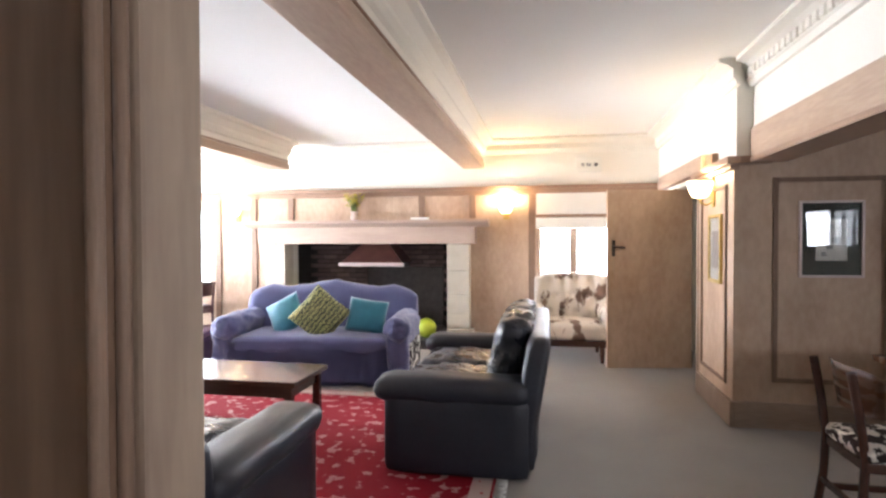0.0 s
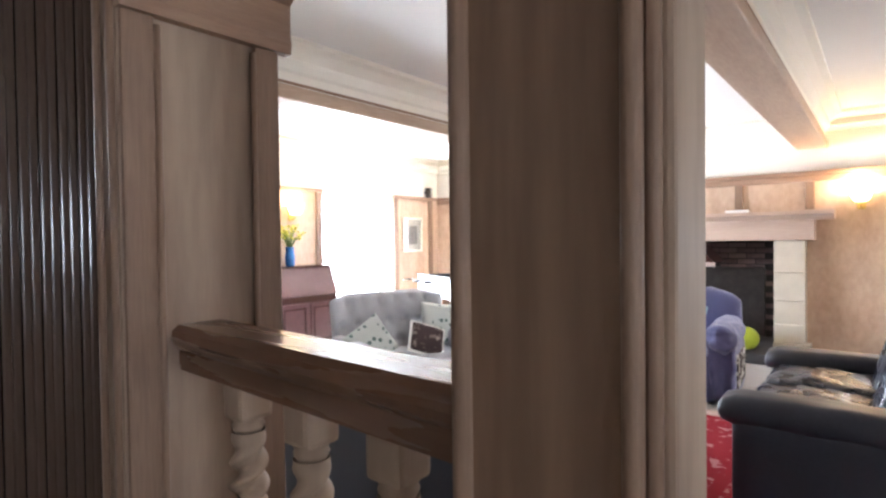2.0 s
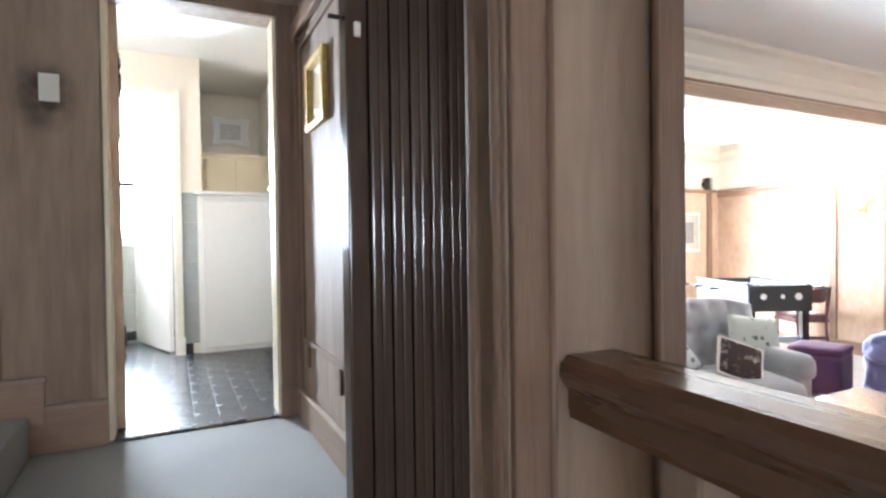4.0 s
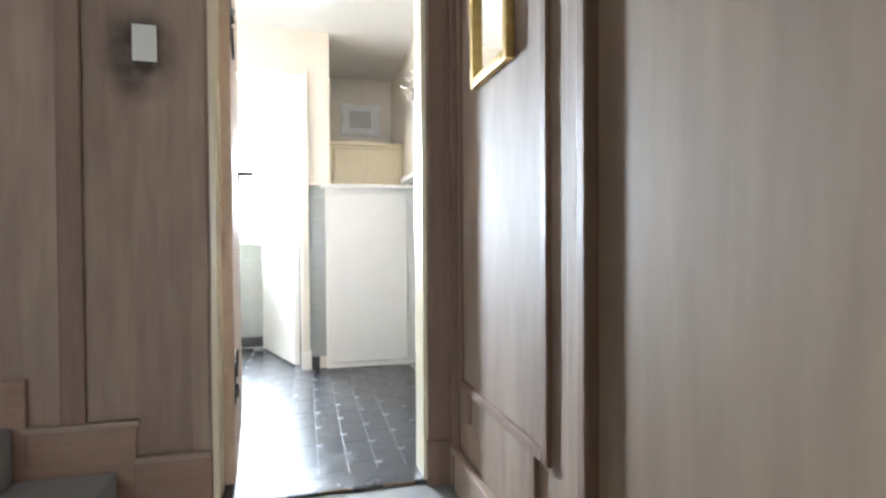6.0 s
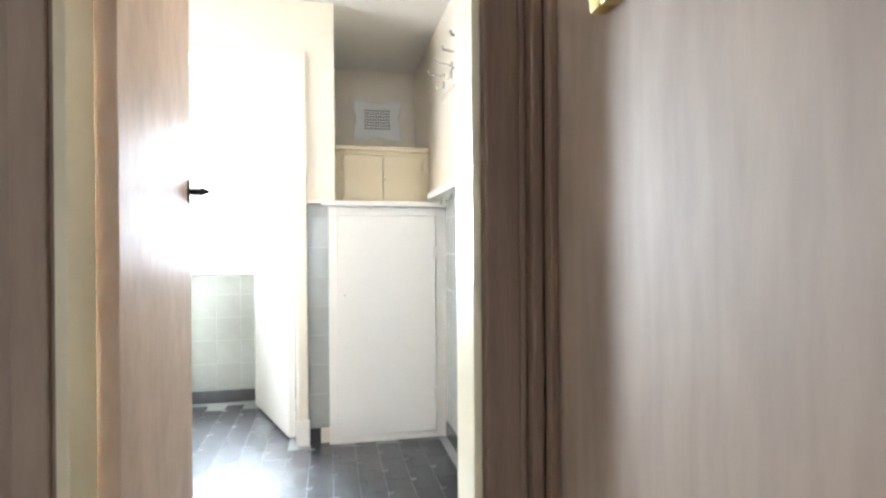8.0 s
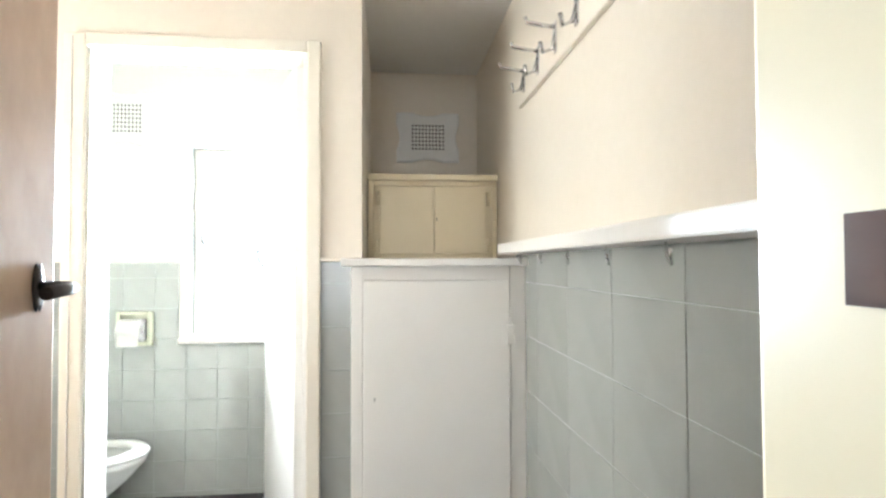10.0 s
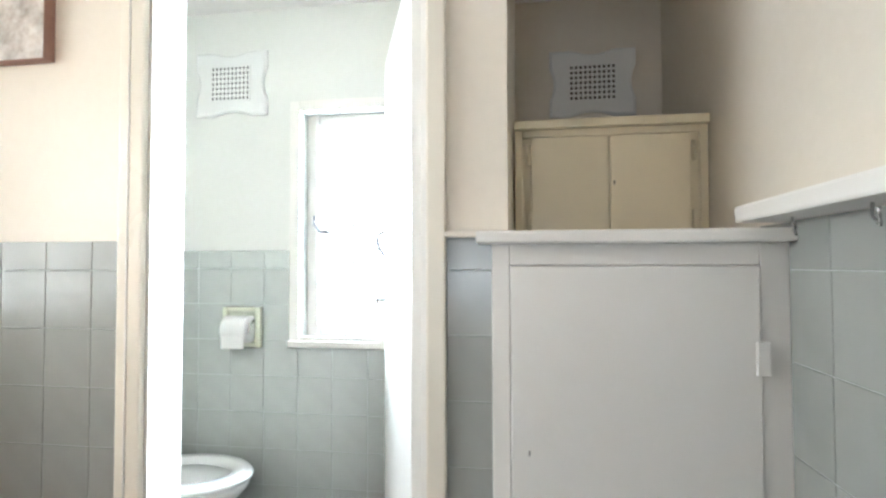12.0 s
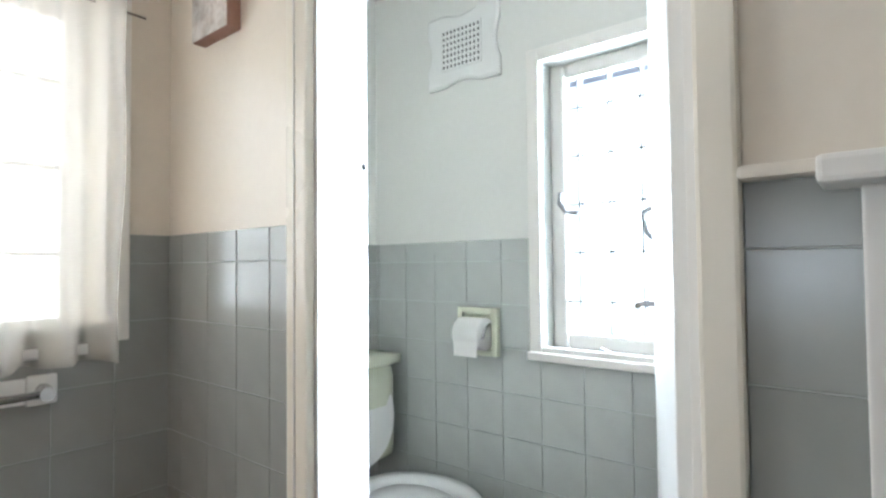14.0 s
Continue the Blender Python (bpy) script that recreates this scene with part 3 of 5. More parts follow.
structure("panel_moulding", ring("x", 1.424, 4.72, 5.44, 0.3, 1.9, 0.03, -0.016), trim_v, "raised panel moulding", "moulding")
structure("door_architrave", boxes((1.42, 5.55, 0, 1.449, 5.63, 2.03), (1.42, 6.55, 0, 1.449, 6.63, 2.03), bev=0.006), wood_v, "wooden door surround", "moulding")

# ---------- newel post and balustrade ----------
post = structure("column", boxes((-0.80, 0.612, 0, -0.572, 0.80, CEIL + 0.1), bev=0.008), brown_v, "square limed wood column beside the balustrade", "column")
for x, y, w in ((-0.806, 0.612, 0.016), (-0.578, 0.612, 0.012), (-0.572, 0.79, 0.013), (-0.80, 0.79, 0.013)):
    part("bead", tube([(x, y, 0), (x, y, CEIL)], w, 10), trim_v, post, "rounded dark corner bead")
part("pilaster", boxes((-0.571, 0.655, 0, -0.545, 0.792, CEIL), bev=0.008), wood_v, post)
part("bead", tube([(-0.566, 0.645, 0), (-0.566, 0.645, CEIL)], 0.011, 8), trim_v, post)

bal = thing("balustrade", "limed oak balustrade with twisted balusters beside the column", "balustrade")
RAIL_A, RAIL_B = 0.730, 0.688      # the rail runs slightly askew
part("handrail", sweep([(-0.072, 0.03), (-0.062, 0.012), (-0.052, 0.0), (-0.052, -0.035), (0.058, -0.035), (0.058, 0.0), (0.07, 0.012), (0.085, 0.03), (0.08, 0.052), (0.06, 0.065), (-0.052, 0.065), (-0.068, 0.052)], (-1.754, RAIL_A, 1.20), (-0.802, RAIL_B, 1.20), (0, 1, 0)), rail_wood, bal, "polished brown handrail")
part("sub_rail", sweep([(-0.049, 0), (0.049, 0), (0.049, 0.015), (-0.049, 0.015)], (-1.754, RAIL_A, 1.150), (-0.802, RAIL_B, 1.150), (0, 1, 0)), rail_wood, bal)
part("bottom_rail", sweep([(-0.07, 0), (0.07, 0), (0.07, 0.184), (-0.07, 0.184)], (-1.754, RAIL_A, 0.12), (-0.802, RAIL_B, 0.12), (0, 1, 0)), rail_wood, bal)


def twisted(bm, z0, z1, r, turns=3.0, seg=24, rings=60):
    rows = []
    for i in range(rings + 1):
        f = i / rings
        e = min(1.0, 6 * f, 6 * (1 - f))
        row = []
        for k in range(seg):
            a = 2 * math.pi * k / seg
            rr = r * (1 - 0.10 * e + 0.34 * e * math.cos(2 * (a - 2 * math.pi * turns * f)))
            row.append(bm.verts.new((rr * math.cos(a), rr * math.sin(a), z0 + (z1 - z0) * f)))
        rows.append(row)
    for a, c in zip(rows, rows[1:]):
        for k in range(seg):
            bm.faces.new((a[k], a[(k + 1) % seg], c[(k + 1) % seg], c[k])).smooth = True
    return bm


def baluster_mesh():
    bm = boxes((-0.041, -0.041, 0.985, 0.041, 0.041, 1.07), (-0.046, -0.046, 0.22, 0.046, 0.046, 0.34), bev=0.012)
    twisted(bm, 0.42, 0.956, 0.037, 4.8)
    for prof in ([(0.040, 0.987), (0.033, 0.977), (0.037, 0.968), (0.030, 0.954)], [(0.03, 0.422), (0.036, 0.41), (0.036, 0.39), (0.024, 0.37), (0.044, 0.338)]):
        me = mesh_of("tmp", lathe(list(reversed(prof)), 20), None)
        bm.from_mesh(me)
        bpy.data.meshes.remove(me)
    return mesh_of("baluster", bm, wood_v)


bmesh_data = baluster_mesh()
for x in (-1.51, -1.262, -1.01):
    o = new("baluster", bmesh_data)
    o.parent, o.location = bal, (x, RAIL_A + (RAIL_B - RAIL_A) * (x + 1.754) / 0.952, 0.082)

# ---------- pilaster, folding door, hall panelling ----------
pil = structure("hall_pilaster", boxes((-1.925, 0.548, 0, -1.756, 0.975, CEIL + 0.1), bev=0.006), wood_v, "limed wood pilaster closing the hall wall", "pilaster")
part("stile", boxes((-1.756, 0.552, 0, -1.738, 0.628, 2.02), bev=0.006), trim_v, pil)
part("stile", boxes((-1.756, 0.90, 0, -1.738, 0.975, 2.02), bev=0.006), trim_v, pil)
part("bead", tube([(-1.74, 0.634, 0), (-1.74, 0.634, 2.0)], 0.009, 8), trim_v, pil)
part("bead", tube([(-1.74, 0.894, 0), (-1.74, 0.894, 2.0)], 0.009, 8), trim_v, pil)
part("cap", sweep([(0, 0), (0.03, 0), (0.035, 0.03), (0.03, 0.05), (0.03, 0.14), (0.06, 0.165), (0.075, 0.20), (0, 0.20)], (-1.756, 0.545, 2.02), (-1.756, 1.01, 2.02), (1, 0, 0)), trim_h, pil, "moulded wooden cap")
part("return_bead", tube([(-1.78, 0.546, 0), (-1.78, 0.546, CEIL)], 0.012, 8), trim_v, pil)
part("return_bead", tube([(-1.86, 0.546, 0), (-1.86, 0.546, CEIL)], 0.012, 8), trim_v, pil)

fold = thing("folding_door", "dark brown ribbed folding door pushed together against the pilaster", "folding door", pose(-1.90, 0.345, 0))
for k in range(10):
    part("fold", boxes((-0.018, 0.004 + 0.0195 * k, 0.46, 0.024 - 0.006 * (k % 2), 0.0222 + 0.0195 * k, 2.62), bev=0.0045), vinyl, fold, "glossy dark brown fold")
part("lead_post", boxes((-0.035, -0.035, 0.46, 0.012, 0.003, 2.62), bev=0.004), vinyl, fold)
for z in (0.98, 1.835):
    part("clip", boxes((0.012, -0.022, z, 0.02, -0.010, z + 0.026), bev=0.003), plastic_white, fold, "small white plastic clip")
for z in (0.975, 1.875):
    part("latch_pin", tube([(-0.012, -0.034, z), (-0.012, -0.06, z)], 0.004, 8), iron, fold, "dark latch pin")
part("top_track", boxes((-0.04, -0.75, 2.62, 0.05, 0.2, 2.68), bev=0.004), vinyl, fold)

HP = 0.6
structure("hall_moulding", ring("y", HP, -3.60, -2.892, 1.0, 2.42, 0.028, -0.014), trim_v, "raised panel moulding on the hall wall", "moulding")
for x0, x1, d in ((-3.718, -3.69, 0.03), (-3.685, -3.655, 0.018), (-3.65, -3.63, 0.026), (-2.80, -2.745, 0.012), (-2.72, -2.685, 0.034), (-2.16, -2.10, 0.02)):
    structure("hall_stile", boxes((x0, HP - d, LAND, x1, HP - 0.001, 2.62), bev=0.006), trim_v if d != 0.012 else wood_v, "upright stile of the hall panelling", "moulding")
structure("hall_moulding", boxes((-3.51, HP - 0.014, 0.90, -3.48, HP - 0.001, 1.0), (-2.99, HP - 0.014, 0.90, -2.96, HP - 0.001, 1.0), bev=0.004), trim_v, "notched corner of the panel moulding", "moulding")
structure("baseboard_hall", boxes((-3.70, HP - 0.022, LAND, -1.93, HP - 0.001, LAND + 0.13), (-3.66, HP - 0.03, LAND + 0.13, -1.93, HP - 0.001, LAND + 0.15), bev=0.005), wood_x, "limed wood skirting of the hall", "skirting")
golden = material("golden_brown_limed_wood", (0.17, 0.108, 0.064), (0.33, 0.235, 0.152), 0.7, (4.5, 4.5, 0.7), 0.05, 30, c3=(0.24, 0.164, 0.104))
structure("hall_panel", boxes((-2.683, HP - 0.008, LAND + 0.15, -2.16, HP - 0.001, 2.46), bev=0.002), golden, "golden-brown limed wood panel of the hall", "panelling")
structure("hall_top_rail", boxes((-3.70, HP - 0.03, 2.46, -1.93, HP - 0.001, 2.54), bev=0.008), trim_h, "top rail of the hall panelling", "moulding")
# washroom doorway trim on the hall side
arch = structure("door_frame_hall", boxes((-3.719, 0.505, LAND + 0.16, -3.69, 0.575, 2.64), bev=0.006), trim_v, "stained wood surround of the washroom door", "door frame")
part("head", boxes((-3.719, -0.29, 2.575, -3.69, 0.505, 2.64), bev=0.006), trim_v, arch)
part("plinth", boxes((-3.719, 0.498, LAND, -3.68, 0.59, LAND + 0.16), bev=0.006), trim_v, arch)
part("jamb", boxes((-3.86, 0.488, BATH, -3.719, 0.505, 2.575), bev=0.003), gloss_cream, arch, "cream painted jamb")
part("jamb", boxes((-3.828, -0.225, BATH, -3.715, -0.205, 2.575), bev=0.003), gloss_cream, arch, "cream painted jamb")
part("bead", tube([(-3.695, 0.582, LAND + 0.16), (-3.695, 0.582, 2.64)], 0.01, 8), trim_v, arch)
part("lock_plate", boxes((-3.815, 0.4855, 1.853, -3.80, 0.488, 1.882)), dark_wood, arch, "dark strike plate")
structure("hall_west_stile", boxes((-3.719, -0.285, LAND, -3.705, -0.232, 2.575), bev=0.004), wood_v, "upright stile beside the door", "moulding")
structure("hall_west_stile", boxes((-3.719, -0.66, LAND, -3.70, -0.59, 2.62), bev=0.006), trim_v, "upright stile by the stair", "moulding")
structure("stair_skirting", boxes((-3.719, -0.45, LAND, -3.695, -0.226, 0.80), (-3.719, -0.75, LAND, -3.695, -0.45, 0.92), (-3.719, -1.05, LAND, -3.695, -0.75, 1.09), (-3.719, -2.3, LAND, -3.695, -1.05, 1.26), bev=0.004), trim_h, "stepped wooden skirting up the stair", "skirting")
structure("stair_skirting_cap", boxes((-3.719, -0.45, 0.80, -3.685, -0.226, 0.82), (-3.719, -0.76, 0.92, -3.685, -0.44, 0.94), bev=0.005), wood_y, "rounded cap of the stair skirting", "moulding")

sw = thing("light_switch", "white plastic light switch on the limed wood wall", "light switch", pose(-3.719, -0.41, 2.135))
part("plate", boxes((0, -0.036, -0.058, 0.009, 0.036, 0.058), bev=0.003), plastic_white, sw)
part("rocker", boxes((0.009, -0.012, -0.014, 0.013, 0.012, 0.014), bev=0.002), plastic_white, sw)


def framed(name, label, cat, m, w, h, fw, fmat, inner, core=None, shine=True):
    """A framed picture in the xz plane, hung on a wall behind it (y = 0), facing -y."""
    t = thing(name, label, cat, m)
    part("frame", ring("y", 0, -w / 2, w / 2, -h / 2, h / 2, fw, -0.025), fmat, t)
    part("backing", boxes((-w / 2 + fw, -0.008, -h / 2 + fw, w / 2 - fw, -0.002, h / 2 - fw)), inner, t)
    if core:
        part("print", boxes((-w * 0.24, -0.012, -h * 0.28, w * 0.24, -0.0085, h * 0.26)), core, t, "pale printed sheet")
        for k in range(5):
            part("motif", boxes((-w * 0.16 + w * 0.08 * (k % 3), -0.0135, -h * 0.22 + h * 0.09 * k, -w * 0.08 + w * 0.1 * (k % 3), -0.0125, -h * 0.17 + h * 0.09 * k)), print_grey, t)
    if shine:
        g = part("glass", boxes((-w / 2 + fw, -0.018, -h / 2 + fw, w / 2 - fw, -0.015, h / 2 - fw)), clear, t)
        g.visible_shadow = False
    return t


framed("framed_mirror", "small gilt-framed mirror on the hall panelling", "mirror", pose(-3.255, HP - 0.001, 2.115), 0.31, 0.30, 0.03, gilt, mirror, shine=False)
framed("picture", "small gilt frame beside the folding door", "picture", pose(-2.45, HP - 0.001, 2.2), 0.24, 0.3, 0.03, gilt, mount, print_grey)

# ---------- living room: fireplace ----------
fp = thing("fireplace", "wide stone fireplace with a limed wood mantel and brick hearth", "fireplace", pose(-2.58, NY, 0))
part("hearth", boxes((-1.6, -0.55, 0, 1.6, 0.75, 0.12), bev=0.012), soot, fp, "dark raised hearth")
for s in (-1, 1):
    z = 0.12
    for h, w in ((0.10, 0.05), (0.21, 0.0), (0.27, 0.0), (0.33, 0.0), (0.37, 0.0)):
        a, c = sorted((s * 1.215, s * (1.53 + w)))
        part("stone_block", boxes((a, -0.16 - w, z + 0.002, c, 0.12, z + h - 0.002), bev=0.008), stone, fp, "pale limestone block")
        z += h
part("lintel", boxes((-1.62, -0.20, 1.405, 1.62, -0.03, 1.64), bev=0.012), mantel_mat, fp, "limed wood lintel")
part("mantel_shelf", sweep([(-0.03, 0), (0.20, 0), (0.22, 0.02), (0.27, 0.05), (0.30, 0.06), (0.30, 0.10), (-0.03, 0.10)], (-1.80, 0, 1.64), (1.80, 0, 1.64), (0, -1, 0)), mantel_mat, fp, "moulded mantel shelf")
part("firebox", boxes((-1.24, 0.80, 0, 1.24, 0.9, 2.2), (-1.34, 0.12, 0, -1.24, 0.9, 2.2), (1.24, 0.12, 0, 1.34, 0.9, 2.2), (-1.34, 0.3, 2.1, 1.34, 0.9, 2.2)), soot, fp, "soot-blackened firebox")
bk = mesh_of("brick", boxes((-0.105, -0.012, -0.031, 0.105, 0.012, 0.031), bev=0.004), brick_mat)
for r in range(17):
    for c in range(10):
        o = new("brick", bk)
        o.parent, o.location = fp, (-1.12 + 0.222 * c + (0.11 if r % 2 else 0), 0.79, 0.155 + 0.074 * r)
for r in range(17):
    for c in range(3):
        o = new("brick", bk)
        o.parent, o.location, o.rotation_euler = fp, (1.232, 0.22 + 0.22 * c + (0.1 if r % 2 else 0), 0.155 + 0.074 * r), (0, 0, radians(90))
hood = thing("fire_hood", "dull copper smoke hood with a pale rim over the fire", "fire hood", pose(-2.55, NY + 0.42, 0))
bm = bmesh.new()
lo = [bm.verts.new(p) for p in ((-0.48, -0.32, 1.12), (0.48, -0.32, 1.12), (0.48, 0.3, 1.12), (-0.48, 0.3, 1.12))]
hi = [bm.verts.new(p) for p in ((-0.2, -0.1, 1.42), (0.2, -0.1, 1.42), (0.2, 0.3, 1.42), (-0.2, 0.3, 1.42))]
top = [bm.verts.new((v.co.x, v.co.y, 2.1)) for v in hi]
for a, c in ((lo, hi), (hi, top)):
    for k in range(4):
        bm.faces.new((a[k], a[(k + 1) % 4], c[(k + 1) % 4], c[k]))
part("cowl", bm, copper, hood)
part("rim", boxes((-0.50, -0.345, 1.07, 0.50, -0.318, 1.125), bev=0.004), pale_metal, hood, "pale metal rim")
grate = thing("fire_basket", "wrought iron fire basket with logs on the hearth", "fire basket", pose(-2.55, NY + 0.35, 0.12))
for k in range(9):
    part("bar", tube([(-0.36 + 0.09 * k, -0.2, 0.0), (-0.36 + 0.09 * k, -0.22, 0.28), (-0.35 + 0.09 * k, -0.17, 0.36)], 0.008), iron, grate)
part("rim", tube([(-0.4, -0.2, 0.26), (0.4, -0.2, 0.26)], 0.01), iron, grate)
for k in range(4):
    part("log", tube([(-0.3, -0.1 + 0.09 * k, 0.16 + 0.07 * (k % 2)), (0.3, -0.06 + 0.07 * k, 0.2 + 0.08 * (k % 2))], 0.055, 10), canvas_edge, grate)
stove = solid("fireback", boxes((-0.62, -0.02, 0, 0.62, 0.03, 0.92), (-0.08, -0.03, 0.92, 0.08, 0.0, 1.02), bev=0.012), iron, "dark iron fireback behind the basket", "fireback", pose(-2.2, NY + 0.73, 0.12))
ball = bmesh.new()
bmesh.ops.create_uvsphere(ball, u_segments=32, v_segments=16, radius=0.135)
for f in ball.faces:
    f.smooth = True
solid("ball", ball, ball_mat, "lime green rubber ball on the hearth", "ball", pose(-1.62, NY - 0.33, 0.255))

rs = np.random.RandomState(4)


def flowers(name, label, m, vase_prof, vase_mat, leaf_mat, n, spread, rise):
    t = thing(name, label, "vase")
    t.matrix_world = m
    part("vase", lathe(vase_prof, 20), vase_mat, t)
    top = vase_prof[-1][1]
    bm, st = bmesh.new(), bmesh.new()
    for _ in range(n):
        a, r, h = rs.uniform(0, 6.28), spread * rs.uniform(0.1, 1), rise * rs.uniform(0.35, 1)
        tip = Vector((r * math.cos(a), r * math.sin(a), top + h))
        tube([(0, 0, top - 0.04), tuple(tip * 0.5 + Vector((0, 0, top * 0.5 + 0.02))), tuple(tip)], 0.0022, 4, st)
        for _k in range(5):
            c = tip + Vector(rs.uniform(-0.022, 0.022, 3))
            s = rs.uniform(0.008, 0.02)
            d1, d2 = Vector(rs.normal(size=3)).normalized() * s, Vector(rs.normal(size=3)).normalized() * s
            bm.faces.new([bm.verts.new(c + q) for q in (d1, d2, -d1, -d2)])
    part("bloom", bm, leaf_mat, t)
    part("stem", st, leaf_green, t)
    return t


flowers("flower_vase", "glass vase of yellow-green sprigs on the mantel shelf", pose(-2.72, NY - 0.14, 1.74), [(0.04, 0), (0.045, 0.01), (0.06, 0.05), (0.04, 0.09), (0.06, 0.13)], pale_metal, leaf_yellow, 46, 0.15, 0.24)
solid("book", boxes((-0.12, -0.06, 0, 0.12, 0.06, 0.035), bev=0.004), paper_white, "small white book lying on the mantel shelf", "book", pose(-1.75, NY - 0.15, 1.74))


def sconce(m, watts, glow=True):
    t = thing("wall_lamp", "lit glass wall lamp on a brass bracket", "wall lamp", m, "wall lamps")
    part("backplate", boxes((-0.04, -0.015, -0.09, 0.04, 0, 0.09), bev=0.006), gilt, t)
    part("arm", tube([(0, -0.01, -0.04), (0, -0.06, -0.075), (0, -0.11, -0.05), (0, -0.115, -0.01)], 0.008), gilt, t)
    pr = [(0.03, -0.01), (0.06, 0.0), (0.085, 0.04), (0.10, 0.10), (0.105, 0.13)]
    sh = part("shade", lathe(pr, 24, 0, -0.115), shade_glow, t, "glowing frosted glass bowl")
    la = bpy.data.lights.new("bulb", "POINT")
    la.energy, la.color, la.shadow_soft_size = watts, (1.0, 0.70, 0.39), 0.06
    ob = new("bulb", la)
    ob.matrix_world = m @ Matrix.Translation((0, -0.12, 0.17))


sconce(pose(-0.55, NY - 0.026, 1.83), 46)
sconce(pose(-4.62, NY - 0.026, 1.83), 24)
sconce(pose(1.424, 5.08, 1.83, 0, 0, -90), 13)
sconce(pose(-6.575, 4.45, 1.83, 0, 0, 90), 18)

db = thing("fuse_box", "white fuse box on the cream wall above the frieze rail", "fuse box", pose(0.555, NY, 2.46))
part("case", boxes((-0.165, -0.06, -0.10, 0.165, 0, 0.10), bev=0.008), plastic_white, db)
for x, w in ((-0.08, 0.018), (-0.02, 0.012), (0.01, 0.012), (0.09, 0.022)):
    part("breaker", boxes((x - w, -0.068, -0.02, x + w, -0.058, 0.02), bev=0.002), black_paint if x > 0.05 else print_grey, db)

# ---------- windows ----------


def window_y(name, label, u0, u1, z0, z1, y, out, cols, rows, mat, bar=0.022, fw=0.05, mull=None):
    """A window across y; out is the side that it is set back to."""
    t = structure(name, ring("y", y, u0, u1, z0, z1, fw, 0.05 * out), mat, label, "window")
    for c in range(1, cols):
        x = u0 + (u1 - u0) * c / cols
        b = mull if mull and c * 2 == cols else bar
        part("mullion", boxes((x - b / 2, min(y, y + 0.04 * out), z0 + fw, x + b / 2, max(y, y + 0.04 * out), z1 - fw)), mat, t)
    for r in range(1, rows):
        z = z0 + (z1 - z0) * r / rows
        part("glazing_bar", boxes((u0 + fw, min(y, y + 0.03 * out), z - bar / 2, u1 - fw, max(y, y + 0.03 * out), z + bar / 2)), mat, t)
    g = part("pane", boxes((u0 + fw, y + 0.014 * out, z0 + fw, u1 - fw, y + 0.018 * out, z1 - fw)), clear, t)
    g.visible_shadow = False
    return t


def window_x(name, label, u0, u1, z0, z1, x, out, cols, rows, mat, bar=0.022, fw=0.05):
    t = structure(name, ring("x", x, u0, u1, z0, z1, fw, 0.05 * out), mat, label, "window")
    for c in range(1, cols):
        y = u0 + (u1 - u0) * c / cols
        part("mullion", boxes((min(x, x + 0.04 * out), y - bar / 2, z0 + fw, max(x, x + 0.04 * out), y + bar / 2, z1 - fw)), mat, t)
    for r in range(1, rows):
        z = z0 + (z1 - z0) * r / rows
        part("glazing_bar", boxes((min(x, x + 0.03 * out), u0 + fw, z - bar / 2, max(x, x + 0.03 * out), u1 - fw, z + bar / 2)), mat, t)
    g = part("pane", boxes((x + 0.014 * out, u0 + fw, z0 + fw, x + 0.018 * out, u1 - fw, z1 - fw)), clear, t)
    g.visible_shadow = False
    return t


w = window_y("window_1", "casement window in the alcove with a raised blind", -0.13, 0.85, 0.92, 1.72, NY + 0.1, 1, 2, 1, wood_v, mull=0.10)
part("window_sill", boxes((-0.16, NY - 0.06, 0.88, 0.88, NY + 0.1, 0.918), bev=0.006), wood_x, w)
bl = thing("roman_blind", "white linen roman blind drawn up over the window", "blind", pose(0.36, NY - 0.03, 1.60))
for k in range(4):
    part("pleat", soft(1.02, 0.05 - 0.006 * k, 0.05, 0.02, 0, -0.02 - 0.004 * k, 0.03 + 0.035 * k, 4), linen, bl)
part("headrail", boxes((-0.52, -0.05, 0.17, 0.52, 0.0, 0.2), bev=0.004), trim_h, bl)
part("valance", boxes((-0.5, -0.02, 0.2, 0.5, 0.002, 0.5)), linen, bl)
window_y("window_2", "leaded window in the corner beside the fireplace", -5.76, -5.10, 0.75, 1.98, NY + 0.12, 1, 2, 3, white_gloss)
window_x("window_3", "tall white garden window flooding the room with light", 4.98, 6.42, 0.25, 2.1, -6.72, -1, 3, 4, white_gloss)
window_x("window_4", "leaded window of the dining recess", -1.75, -0.1, 1.30, 1.95, 4.70, 1, 5, 4, iron)
# This one is out of view, added to let light into the hall.
window_y("window_5", "unseen stair window added to light the hall", -3.62, -3.2, 1.72, 2.75, -2.5, -1, 2, 3, white_gloss)

# bright hazy daylight seen beyond each window
haze = bpy.data.materials.new("bright_hazy_daylight")
haze.use_nodes = True
_b = haze.node_tree.nodes["Principled BSDF"]
_b.inputs["Base Color"].default_value, _b.inputs["Emission Color"].default_value = (0.8, 0.85, 0.9, 1), (0.95, 0.98, 1.0, 1)
_b.inputs["Emission Strength"].default_value = 3.0
